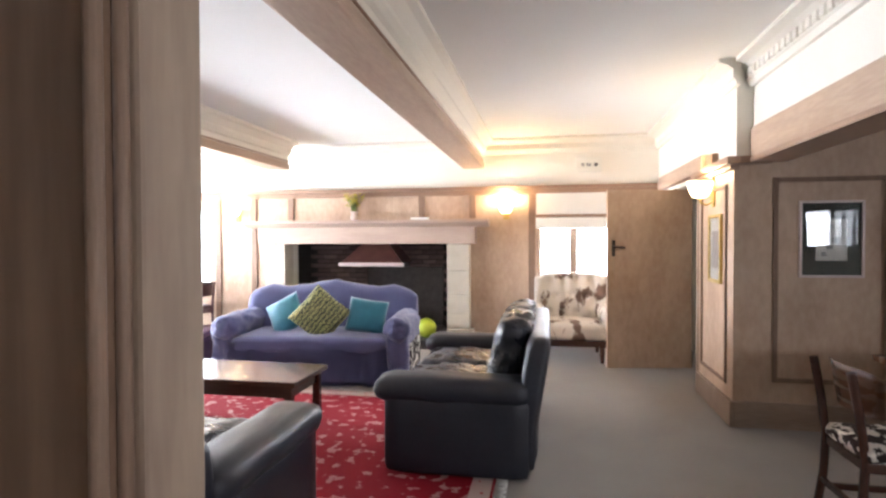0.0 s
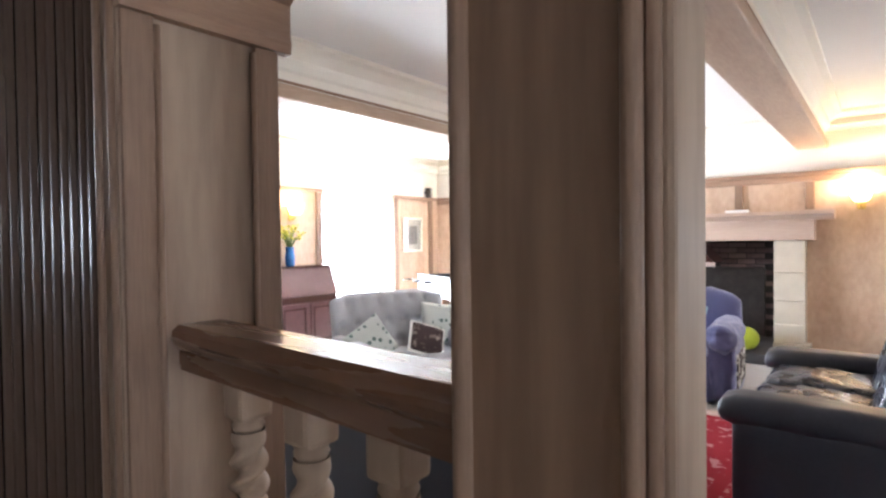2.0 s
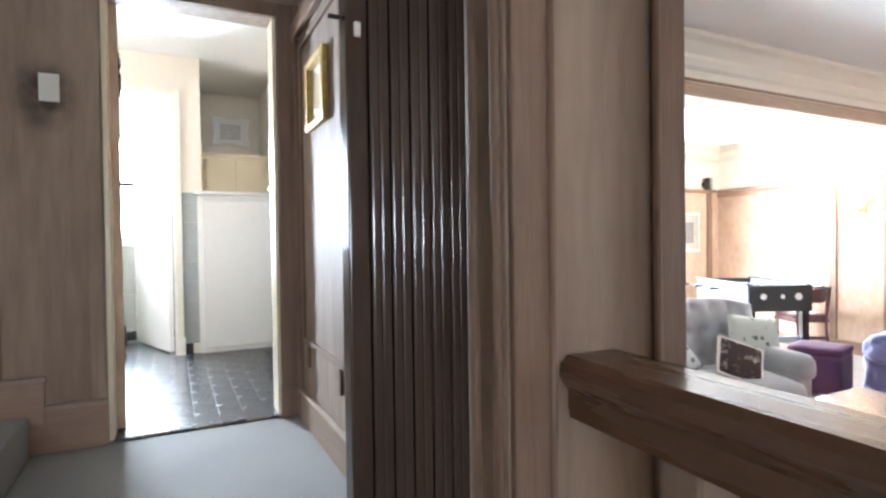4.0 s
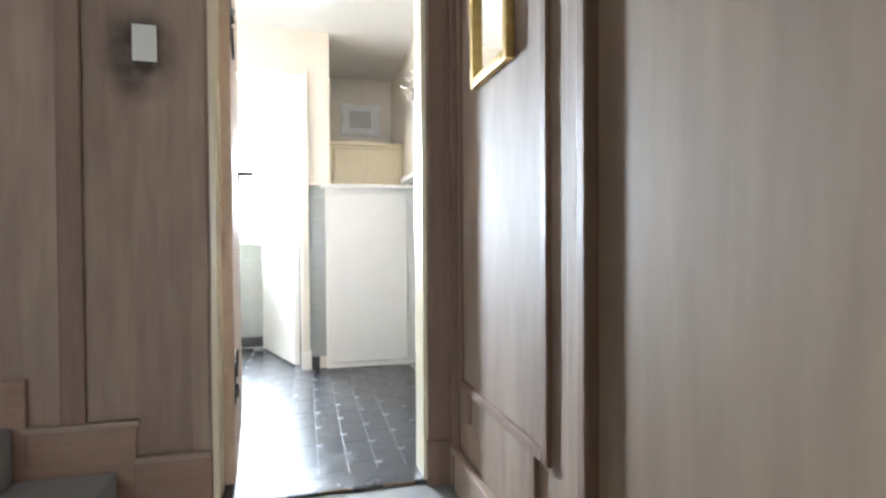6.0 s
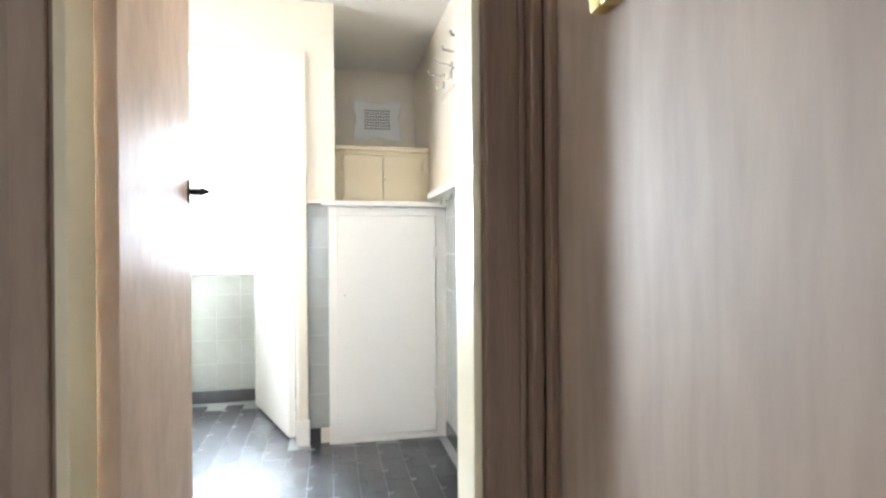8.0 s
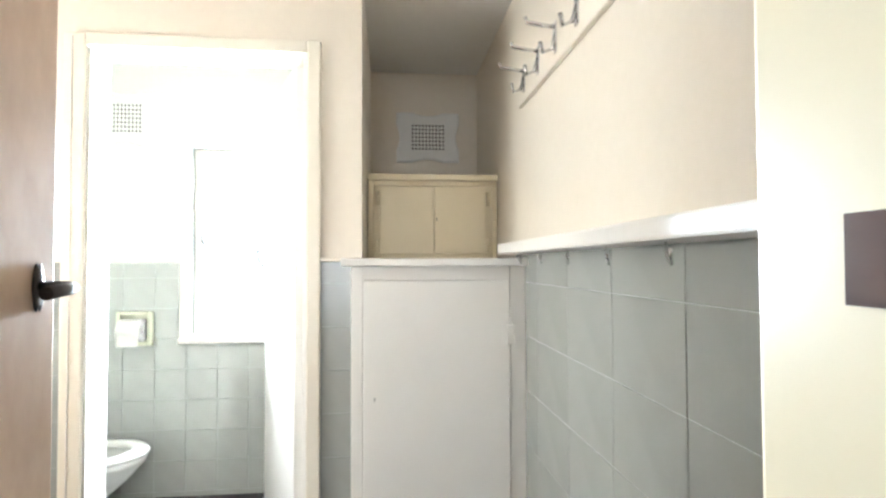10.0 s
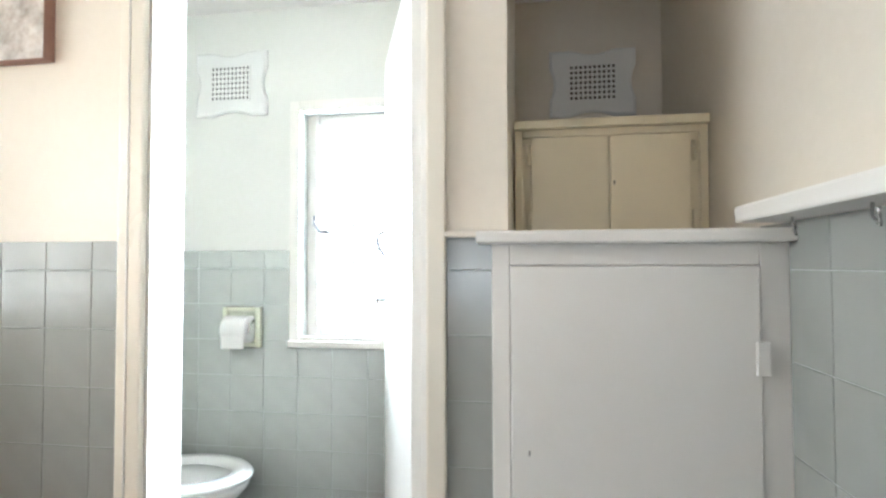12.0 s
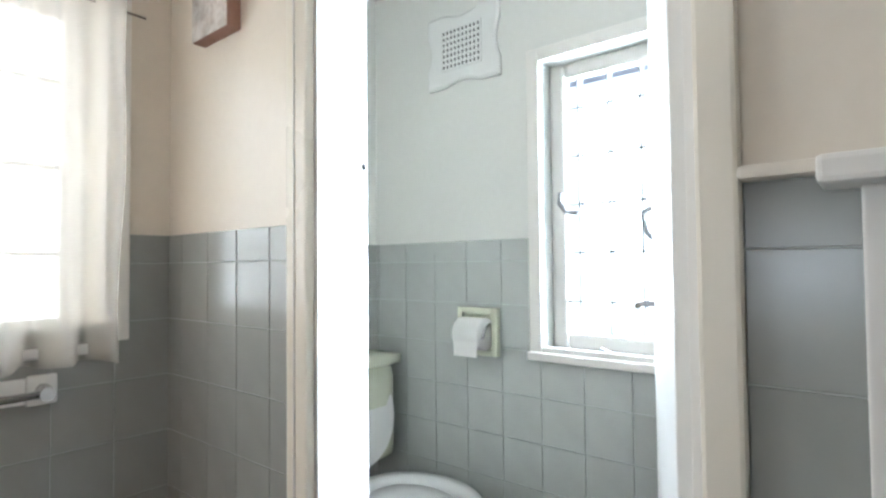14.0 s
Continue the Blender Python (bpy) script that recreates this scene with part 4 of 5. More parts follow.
# The fifth box glows behind the added stair window, out of view.
for r in ((-8.4, 3.6, -0.3, -8.35, 7.8, 4.5), (-7.2, 9.3, -0.3, 2.0, 9.35, 4.5), (-8.4, -2.2, -0.3, -8.35, 1.2, 3.0), (-6.6, -3.3, -0.3, -3.9, -3.25, 4.5), (-4.4, -4.0, -0.3, -1.6, -3.95, 4.5), (6.3, -3.0, -0.3, 6.35, 1.2, 4.5)):
    structure("backdrop", boxes(r), haze, "bright hazy daylight outside", "backdrop")

# ---------- living room: open door, furniture ----------
dr = structure("door_1", boxes((-0.95, -0.02, 0.008, 0, 0.02, 2.015), bev=0.003), pale_v, "plain limed wood door standing open into the room", "door")
dr.matrix_world = pose(1.60, 6.54, 0, 0, 0, 9.9)
part("handle_plate", boxes((-0.90, -0.028, 1.27, -0.86, -0.02, 1.45), bev=0.003), iron, dr)
part("handle", tube([(-0.88, -0.025, 1.38), (-0.88, -0.07, 1.38), (-0.77, -0.07, 1.37)], 0.011), iron, dr, "dark iron lever handle")


def leather_sofa(m, width, seats, label, back=1.0):
    """A low leather sofa facing -y with its base at the origin; x runs along it."""
    t = thing("leather_sofa", label, "sofa", m)
    w = width
    part("base", soft(w - 0.10, 0.78, 0.34, 0.04, 0, 0.0, 0.19, 6), leather, t)
    for s in (-1, 1):
        bm = soft(0.24, 0.90, 0.5, 0.05, s * (w / 2 - 0.12), 0, 0.27, 8)
        soft(0.29, 0.98, 0.16, 0.075, s * (w / 2 - 0.13), -0.03, 0.535, 10, 0.012, 9, 0.01, bm, 3.0 * s)
        part("armrest", bm, leather, t)
    bm = soft(w - 0.05, 0.15, 0.80, 0.05, 0, 0.42, 0.47, 10, 0.006, 4)
    for v in bm.verts:
        v.co.y += 0.16 * max(0.0, v.co.z - 0.3)
        v.co.z = min(v.co.z, 0.4) + max(0.0, v.co.z - 0.4) * back
    part("backrest", bm, leather, t)
    sw_ = (w - 0.52) / seats
    for k in range(seats):
        x = -w / 2 + 0.26 + sw_ * (k + 0.5)
        part("seat_cushion", soft(sw_ - 0.01, 0.66, 0.18, 0.075, x, -0.12, 0.43, 22, 0.022, 9, 0.035, None, k * 5.0), creased, t, "creased leather seat cushion")
        b = soft(sw_ - 0.01, 0.24, 0.52, 0.10, x, 0.25, 0.70, 22, 0.025, 9, 0.0, None, k * 7.0 + 2)
        for v in b.verts:
            v.co.y += 0.25 * (v.co.z - 0.5)
            v.co.z = min(v.co.z, 0.4) + max(0.0, v.co.z - 0.4) * back
        part("back_cushion", b, creased, t, "creased leather back cushion")
    for sx in (-1, 1):
        for sy in (-0.36, 0.36):
            part("foot", lathe([(0.03, 0), (0.035, 0.02), (0.03, 0.04)], 12, sx * (w / 2 - 0.12), sy), black_paint, t)
    return t


leather_sofa(pose(-0.55, 4.10, 0, 0, 0, -90), 1.75, 2, "black leather sofa with creased cushions standing on the rug edge")
leather_sofa(pose(-2.10, 2.22, 0, 0, 0, 180), 1.85, 2, "black leather sofa with its back to the balustrade", 0.76)

# sofa under a blue-violet throw
cs = thing("covered_sofa", "three-seat sofa under a blue-violet throw before the fireplace", "sofa", pose(-2.40, 5.52, 0, 0, 0, 5))
bm = soft(2.0, 0.17, 0.60, 0.085, 0, 0.36, 0.66, 26, 0.024, 6)
for v in bm.verts:
    u = v.co.x / 1.0
    if v.co.z > 0.6:
        v.co.z += 0.05 * math.cos(u * 6.0) * (1 - abs(u)) - 0.10 * max(0.0, abs(u) - 0.72) / 0.28
    v.co.y += 0.18 * (v.co.z - 0.4)
part("back_cover", bm, throw, cs)
bm = soft(1.62, 0.78, 0.16, 0.05, 0, -0.05, 0.40, 22, 0.014, 8, 0.03)
part("seat_cover", bm, throw, cs)
bm = bmesh.new()
cols, rws = 60, 8
g = []
for i in range(cols + 1):
    x = -0.86 + 1.72 * i / cols
    row = []
    for j in range(rws + 1):
        z = 0.02 + 0.40 * j / rws
        fold_ = 0.02 * (1 - j / rws) * math.sin(x * 17 + 2 * noise.noise(Vector((x * 3, 0, 0)))) + 0.01 * noise.noise(Vector((x * 6, z * 6, 1)))
        row.append(bm.verts.new((x, -0.43 - 0.03 * (1 - j / rws) + fold_, z)))
    g.append(row)
for i in range(cols):
    for j in range(rws):
        bm.faces.new((g[i][j], g[i + 1][j], g[i + 1][j + 1], g[i][j + 1])).smooth = True
bmesh.ops.solidify(bm, geom=bm.faces, thickness=0.012)
part("skirt", bm, throw, cs, "folds of the throw hanging to the floor")
for s in (-1, 1):
    bm = soft(0.27, 0.92, 0.26, 0.125, s * 0.90, -0.02, 0.56, 22, 0.03, 9, 0, None, s * 9.0)
    soft(0.22, 0.86, 0.52, 0.05, s * 0.91, -0.01, 0.28, 20, 0.035, 9, 0, bm, s * 4.0)
    part("arm_cover", bm, throw, cs)
part("patterned_base", boxes((0.99, -0.30, 0.10, 1.03, 0.36, 0.42), bev=0.012), cow_dark, cs, "patterned upholstery below the throw")


def cushion(m, w, h, d, mat, label, seed):
    return solid("cushion", pillow(w, h, d, seed), mat, label, "cushion", m)


cushion(pose(-2.76, 5.43, 0.66, -18, -28, 2), 0.40, 0.38, 0.15, teal, "teal velvet cushion on the covered sofa", 1)
cushion(pose(-2.34, 5.36, 0.68, -24, 38, 4), 0.47, 0.47, 0.17, zigzag, "olive zigzag cushion propped on its corner", 2)
cushion(pose(-1.87, 5.50, 0.66, -18, 8, 8), 0.42, 0.36, 0.15, teal, "teal velvet cushion on the covered sofa", 3)

# rug
rug = tagged(new("rug", mesh_of("rug", boxes((-3.35, 2.72, 0.002, -0.30, 4.95, 0.012), bev=0.003), rug_mat)), "red floral rug with a pale border under the coffee table", "rug")
part("border", boxes((-3.33, 2.74, 0.0125, -0.32, 2.86, 0.0145), (-3.33, 4.81, 0.0125, -0.32, 4.93, 0.0145), (-3.33, 2.86, 0.0125, -3.21, 4.81, 0.0145), (-0.44, 2.86, 0.0125, -0.32, 4.81, 0.0145)), rug_border, rug, "red and cream patterned border")
bm = bmesh.new()
for k in range(110):
    y = 2.73 + 0.02 * k
    tube([(-0.30, y, 0.008), (-0.26, y + rs.uniform(-0.01, 0.01), 0.006), (-0.23, y + rs.uniform(-0.02, 0.02), 0.005)], 0.004, 4, bm)
part("fringe", bm, linen, rug, "cream knotted fringe")

ct = thing("coffee_table", "dark polished wood coffee table standing on the rug", "coffee table", pose(-2.38, 3.88, 0.012))
part("tabletop", boxes((-0.62, -0.30, 0.40, 0.62, 0.30, 0.44), bev=0.008), dark_wood, ct)
part("apron", boxes((-0.56, -0.25, 0.31, 0.56, -0.22, 0.40), (-0.56, 0.22, 0.31, 0.56, 0.25, 0.40), (-0.56, -0.22, 0.31, -0.53, 0.22, 0.40), (0.53, -0.22, 0.31, 0.56, 0.22, 0.40)), dark_wood, ct)
for sx in (-1, 1):
    for sy in (-1, 1):
        part("leg", boxes((sx * 0.55 - 0.028, sy * 0.24 - 0.028, 0, sx * 0.55 + 0.028, sy * 0.24 + 0.028, 0.40), bev=0.006), dark_wood, ct)


def tufted(w, z0, z1, d, rows, cols, lean=0.25, ear=0.0):
    """A buttoned back in the xz plane, its face towards -y, with deep buttons in a diamond layout."""
    bm = bmesh.new()
    n, k = 56, 28
    btn = [((c + (0.5 if r % 2 else 0.0)) / cols * 2 - 1, (r + 0.6) / rows) for r in range(rows) for c in range(cols + 1)]
    for side in (0, 1):
        g = []
        for i in range(n + 1):
            u = 2 * i / n - 1
            row = []
            for j in range(k + 1):
                v = j / k
                zt = z0 + (z1 - z0) * v * (1 - 0.10 * max(0, abs(u) - 0.55) ** 2 / 0.2)
                e = (1 - abs(u) ** 8) * (1 - abs(2 * v - 1) ** 8)
                dep = d / 2 * max(0.0, e) ** 0.4
                if side == 0:
                    near = min(((u - bu) * w / 2) ** 2 + ((v - bv) * (z1 - z0)) ** 2 for bu, bv in btn)
                    dep *= 1 - 0.55 * math.exp(-near / 0.0016)
                    dep *= 1 - 0.14 * (0.5 + 0.5 * math.cos(math.pi * (u + 1) * cols)) * (1 if v > 0.5 else 0.4)
                y = (-dep if side == 0 else dep) + lean * (zt - z0) - ear * max(0, abs(u) - 0.7) * 1.2
                row.append(bm.verts.new((u * w / 2, y, zt)))
            g.append(row)
        for i in range(n):
            for j in range(k):
                q = (g[i][j], g[i + 1][j], g[i + 1][j + 1], g[i][j + 1])
                bm.faces.new(q if side == 0 else tuple(reversed(q))).smooth = True
    bmesh.ops.remove_doubles(bm, verts=bm.verts, dist=1e-4)
    return bm


def buttoned_seat(name, label, cat, m, w, mat, top, cols, legs=dark_wood):
    t = thing(name, label, cat, m)
    part("backrest", tufted(w, 0.40, top, 0.18, 3, cols, 0.22, 0.25), mat, t, "deep-buttoned back")
    t.children[0].location = (0, 0.26, 0)
    part("seat", soft(w - 0.16, 0.68, 0.20, 0.08, 0, -0.08, 0.36, 12, 0.006, 5, 0.03), mat, t)
    for s in (-1, 1):
        bm = soft(0.16, 0.66, 0.20, 0.078, s * (w / 2 - 0.05), -0.05, 0.54, 10, 0.006, 5)
        soft(0.12, 0.62, 0.36, 0.04, s * (w / 2 - 0.06), -0.04, 0.36, 8, 0.0, 5, 0, bm)
        part("armrest", bm, mat, t)
    part("seat_rail", boxes((-w / 2 + 0.06, -0.40, 0.19, w / 2 - 0.06, 0.30, 0.27), bev=0.01), legs, t)
    for sx in (-1, 1):
        for sy in (-0.36, 0.28):
            part("leg", lathe([(0.018, 0), (0.022, 0.03), (0.03, 0.12), (0.026, 0.2)], 12, sx * (w / 2 - 0.12), sy), legs, t)
    return t


buttoned_seat("loveseat", "blue-grey velvet buttoned loveseat with three cushions", "loveseat", pose(-3.74, 3.62, 0, 0, 0, 72), 1.18, grey_fabric, 0.98, 7)
cushion(pose(-3.66, 4.06, 0.66, -16, 8, 72), 0.44, 0.40, 0.14, leaf_print, "pale leaf-printed cushion on the loveseat", 4)
cushion(pose(-3.74, 3.22, 0.60, -16, -30, 78), 0.38, 0.36, 0.13, leaf_print, "pale leaf-printed cushion on the loveseat", 5)
c = cushion(pose(-3.50, 3.66, 0.585, -30, 20, 62), 0.34, 0.29, 0.10, photo_print, "dark photo-printed cushion with a white edge", 6)
part("piping", ring("y", -0.012, -0.17, 0.17, -0.145, 0.145, 0.02, 0.024), linen, c, "white edging")
buttoned_seat("armchair", "brown and white cowhide buttoned armchair under the window", "armchair", pose(0.30, 6.98, 0), 0.92, cowhide, 1.02, 5)

ott = thing("ottoman", "dark purple cube ottoman beside the loveseat", "ottoman", pose(-3.98, 5.52, 0, 0, 0, 14))
part("body", soft(0.42, 0.44, 0.36, 0.02, 0, 0, 0.20, 6), purple, ott)
part("lid", soft(0.43, 0.45, 0.07, 0.02, 0, 0, 0.41, 6, 0, 5, 0.01), purple, ott)

# table football
ft = thing("football_table", "table football game with pale blue sides and black ends", "football table", pose(-5.33, 6.48, 0, 0, 0, 64))
for s in (-1, 1):
    part("end_panel", boxes((-0.36, s * 0.60 - 0.015, 0.62, 0.36, s * 0.60 + 0.015, 0.92), bev=0.006), black_paint, ft, "black end panel with printed dials")
    part("side_panel", boxes((s * 0.36 - 0.015, -0.585, 0.62, s * 0.36 + 0.015, 0.585, 0.92), bev=0.006), foos_blue, ft, "pale blue side panel")
    part("top_rail", boxes((s * 0.36 - 0.03, -0.62, 0.92, s * 0.36 + 0.03, 0.62, 0.94), bev=0.006), black_paint, ft)
part("field", boxes((-0.345, -0.585, 0.70, 0.345, 0.585, 0.72)), leaf_green, ft, "green playing field")
for x, r in ((-0.2, 0.035), (0.02, 0.025), (0.2, 0.04)):
    d = part("dial", lathe([(r, 0), (r, 0.006)], 18), paper_white if x else purple, ft, "round printed dial")
    d.matrix_local = pose(x, -0.617, 0.79, 90)
for k in range(6):
    y = -0.48 + 0.19 * k
    part("rod", tube([(-0.55, y, 0.86), (0.55, y, 0.86)], 0.008), chrome, ft)
    part("grip", tube([((-0.66 if k % 2 else 0.55), y, 0.86), ((-0.55 if k % 2 else 0.66), y, 0.86)], 0.016), black_paint, ft)
for sx in (-1, 1):
    for sy in (-1, 1):
        part("leg", boxes((sx * 0.31 - 0.04, sy * 0.54 - 0.04, 0, sx * 0.31 + 0.04, sy * 0.54 + 0.04, 0.62), bev=0.006), iron, ft)
part("stretcher", boxes((-0.27, -0.555, 0.26, 0.27, -0.525, 0.32)), foos_blue, ft)

def dining_chair(m, label, wood, pad):
    t = thing("dining_chair", label, "chair", m, "dining chairs")
    for sx in (-1, 1):
        part("leg", boxes((sx * 0.19 - 0.02, -0.22, 0, sx * 0.19 + 0.02, -0.18, 0.45), bev=0.005), wood, t)
        part("back_post", tube([(sx * 0.18, 0.24, 0), (sx * 0.18, 0.20, 0.25), (sx * 0.18, 0.19, 0.45), (sx * 0.18, 0.215, 0.65), (sx * 0.18, 0.25, 0.842), (sx * 0.18, 0.252, 0.852)], 0.02, 10), wood, t)
        part("side_stretcher", boxes((sx * 0.18 - 0.012, -0.18, 0.16, sx * 0.18 + 0.012, 0.18, 0.19), bev=0.003), wood, t)
    bm, g = bmesh.new(), []
    for i in range(17):
        u = i / 8 - 1
        row = []
        for j in range(7):
            v = j / 6
            top = 0.205 * (1 - 0.16 * abs(u) ** 5)
            row.append(bm.verts.new((u * 0.235, 0.185 - 0.075 * u * u + 0.17 * v * top, 0.655 + v * top - 0.018 * (1 - v) * (1 - abs(u) ** 6))))
        g.append(row)
    for i in range(16):
        for j in range(6):
            bm.faces.new((g[i][j], g[i + 1][j], g[i + 1][j + 1], g[i][j + 1])).smooth = True
    bmesh.ops.solidify(bm, geom=bm.faces, thickness=0.018)
    part("back_panel", bm, wood if wood is red_wood else rail_wood, t, "curved polished back panel")
    part("seat_rail", boxes((-0.21, -0.22, 0.40, 0.21, 0.2, 0.45), bev=0.006), wood, t)
    part("seat", soft(0.43, 0.42, 0.07, 0.03, 0, -0.01, 0.475, 8, 0, 5, 0.012), pad, t)
    part("stretcher", boxes((-0.17, 0.20, 0.2, 0.17, 0.22, 0.23), bev=0.003), wood, t)
    return t


dining_chair(pose(-5.12, 7.18, 0, 0, 0, -115), "reddish wooden chair beside the football table", red_wood, red_wood)
spk = thing("loudspeaker", "small grey loudspeaker on the panelling by the corner", "loudspeaker", pose(-6.53, 7.28, 2.28, 0, 0, 20))
part("cabinet", boxes((-0.04, -0.05, -0.085, 0.05, 0.05, 0.085), bev=0.008), iron, spk)
part("grille", boxes((0.05, -0.042, -0.075, 0.054, 0.042, 0.075), bev=0.0015), print_grey, spk, "grey cloth grille")
part("bracket", boxes((-0.075, -0.015, -0.02, -0.04, 0.015, 0.02), bev=0.002), iron, spk)

# bureau
bu = thing("bureau", "reddish-brown writing bureau with a sloping front", "bureau", pose(-6.30, 4.42, 0, 0, 0, 90))
part("carcass", boxes((-0.46, -0.14, 0.08, 0.46, 0.25, 0.76), bev=0.006), red_wood, bu)
bm = bmesh.new()
prof = [(-0.16, 0.76), (-0.02, 1.12), (0.25, 1.12), (0.25, 0.76)]
a = [bm.verts.new((-0.46, y, z)) for y, z in prof]
c = [bm.verts.new((0.46, y, z)) for y, z in prof]
for k in range(4):
    bm.faces.new((a[k], a[(k + 1) % 4], c[(k + 1) % 4], c[k]))
bm.faces.new(a)
bm.faces.new(list(reversed(c)))
bmesh.ops.recalc_face_normals(bm, faces=bm.faces)
part("slope_front", bm, red_wood, bu)
part("top", boxes((-0.49, -0.05, 1.12, 0.49, 0.26, 1.145), bev=0.006), dark_wood, bu)
for s in (-1, 1):
    dd = part("door", boxes((min(s * 0.02, s * 0.44), -0.155, 0.12, max(s * 0.02, s * 0.44), -0.141, 0.66), bev=0.005), red_wood, bu)
    part("moulding", ring("y", -0.156, min(s * 0.06, s * 0.40), max(s * 0.06, s * 0.40), 0.17, 0.61, 0.02, -0.008), dark_wood, dd)
part("drawer", boxes((-0.44, -0.16, 0.68, 0.44, -0.141, 0.75), bev=0.004), dark_wood, bu)
for sx in (-1, 1):
    for y in (-0.1, 0.2):
        part("foot", boxes((sx * 0.42 - 0.03, y - 0.03, 0, sx * 0.42 + 0.03, y + 0.03, 0.08)), dark_wood, bu)
flowers("flower_vase", "blue pottery vase of yellow flowers on the bureau", pose(-6.36, 4.28, 1.145), [(0.05, 0), (0.06, 0.02), (0.065, 0.12), (0.05, 0.2), (0.06, 0.25)], blue_glass, leaf_yellow, 60, 0.19, 0.28)

# pictures and dining recess
framed("picture", "botanical print in a dark frame on the panelling", "picture", pose(2.10, 4.574, 1.46), 0.44, 0.58, 0.018, pale_metal, dark_mount, mount)
framed("picture", "small gilt-framed picture under the wall lamp", "picture", pose(1.424, 5.0, 1.38, 0, 0, -90), 0.34, 0.58, 0.03, gilt, mount, print_grey)
framed("picture", "pale print on the cupboard door", "picture", pose(-6.55, 6.86, 1.55, 0, 0, 90), 0.46, 0.57, 0.03, plastic_white, mount, print_grey)


dining_chair(pose(1.62, 2.965, 0, 0, 0, 90), "dark wooden dining chair with a black and white cowhide seat", dark_wood, cow_dark)
dt = thing("dining_table", "polished brown dining table in the recess", "table", pose(2.62, 3.0, 0))
part("tabletop", boxes((-0.62, -0.85, 0.70, 0.62, 0.85, 0.74), bev=0.01), rail_wood, dt)
for sx in (-1, 1):
    for sy in (-1, 1):
        part("leg", boxes((sx * 0.52 - 0.035, sy * 0.75 - 0.035, 0, sx * 0.52 + 0.035, sy * 0.75 + 0.035, 0.70), bev=0.006), dark_wood, dt)

# ---------- washroom ----------
# door leaf, opened inwards
ld = structure("door_2", boxes((-0.83, -0.02, BATH + 0.01, 0, 0.02, 2.57), bev=0.003), pale_v, "limed wood washroom door standing open", "door")
ld.matrix_world = pose(-3.838, -0.19, 0, 0, 0, 4.5)
plate = lathe([(0.001, 0), (0.016, 0.001), (0.018, 0.003), (0.013, 0.007), (0.001, 0.008)], 20)
for v in plate.verts:
    v.co.y *= 2.3 + 0.3 * math.cos(6 * math.atan2(v.co.y, v.co.x))
o = part("handle_plate", plate, iron, ld, "shaped dark iron plate")
o.matrix_local = pose(-0.775, 0.0195, 1.83, -90)
part("handle", tube([(-0.775, 0.024, 1.83), (-0.775, 0.065, 1.83), (-0.765, 0.076, 1.829), (-0.745, 0.08, 1.828), (-0.68, 0.08, 1.824)], 0.0105, 12), iron, ld, "dark iron lever handle")
for z in (1.0, 2.28):
    h = part("hinge", boxes((-0.035, 0.02, z - 0.075, -0.004, 0.0245, z + 0.075), bev=0.002), iron, ld, "wrought iron strap hinge")
    for k in (-1, 1):
        part("hinge_scroll", tube([(-0.03, 0.0235, z + k * 0.02), (-0.07, 0.0235, z + k * 0.035), (-0.11, 0.0235, z + k * 0.075), (-0.15, 0.0235, z + k * 0.085), (-0.165, 0.0235, z + k * 0.06), (-0.145, 0.0235, z + k * 0.045)], 0.0075, 8), iron, h)

# toilet doorway frame and its white door
wf = structure("door_frame_toilet", boxes((-5.61, -0.745, BATH, -5.588, -0.675, 2.655), bev=0.006), frame_cream, "cream gloss door surround of the toilet", "door frame")
part("head", boxes((-5.61, -0.675, 2.61, -5.588, 0.06, 2.655), bev=0.006), frame_cream, wf)
part("side", boxes((-5.61, 0.06, BATH, -5.588, 0.107, 2.655), bev=0.006), frame_cream, wf)
part("jamb", boxes((-5.75, -0.69, BATH, -5.61, -0.668, 2.61), bev=0.002), white_gloss, wf)
part("jamb", boxes((-5.75, 0.045, BATH, -5.61, 0.06, 2.61), bev=0.002), white_gloss, wf)
part("plinth", boxes((-5.61, 0.05, BATH, -5.572, 0.115, BATH + 0.13), bev=0.006), white_gloss, wf)
for y in (-0.715,):
    part("bead", tube([(-5.588, y, BATH), (-5.588, y, 2.64)], 0.003, 8), white_gloss, wf)
# A dark chip on the jamb paints the shade of the latch hole.
part("latch_hole", boxes((-5.743, -0.668, 2.0, -5.736, -0.665, 2.013)), hole_shade, wf)
wd = structure("door_3", boxes((-0.76, -0.018, BATH + 0.01, 0, 0.018, 2.6), bev=0.003), white_gloss, "white gloss toilet door standing open", "door")
wd.matrix_world = pose(-5.70, 0.02, 0, 0, 0, 20)
part("handle", tube([(-0.70, -0.018, 1.68), (-0.70, -0.06, 1.68), (-0.6, -0.06, 1.68)], 0.009), chrome, wd)

# built-in cupboard below, small double cupboard above
cb = thing("cupboard", "white built-in cupboard with a flush door and keyhole", "cupboard", pose(-5.57, 0.5, BATH))
part("body", boxes((-0.35, -0.28, 0, -0.025, 0.29, 1.228)), white_gloss, cb)
part("frame", boxes((-0.025, -0.285, 0.0, 0, -0.245, 1.228), (-0.025, 0.275, 0, 0, 0.334, 1.228), (-0.025, -0.245, 0, 0, 0.275, 0.035), (-0.025, -0.245, 1.18, 0, 0.275, 1.228), bev=0.003), white_gloss, cb)
d = part("door", boxes((-0.022, -0.243, 0.038, 0.008, 0.273, 1.178), bev=0.004), white_gloss, cb)
# Keyhole shade as a dark chip on the door face.
part("keyhole", boxes((0.008, -0.205, 0.762, 0.0095, -0.202, 0.774), bev=0.0004), hole_shade, d)
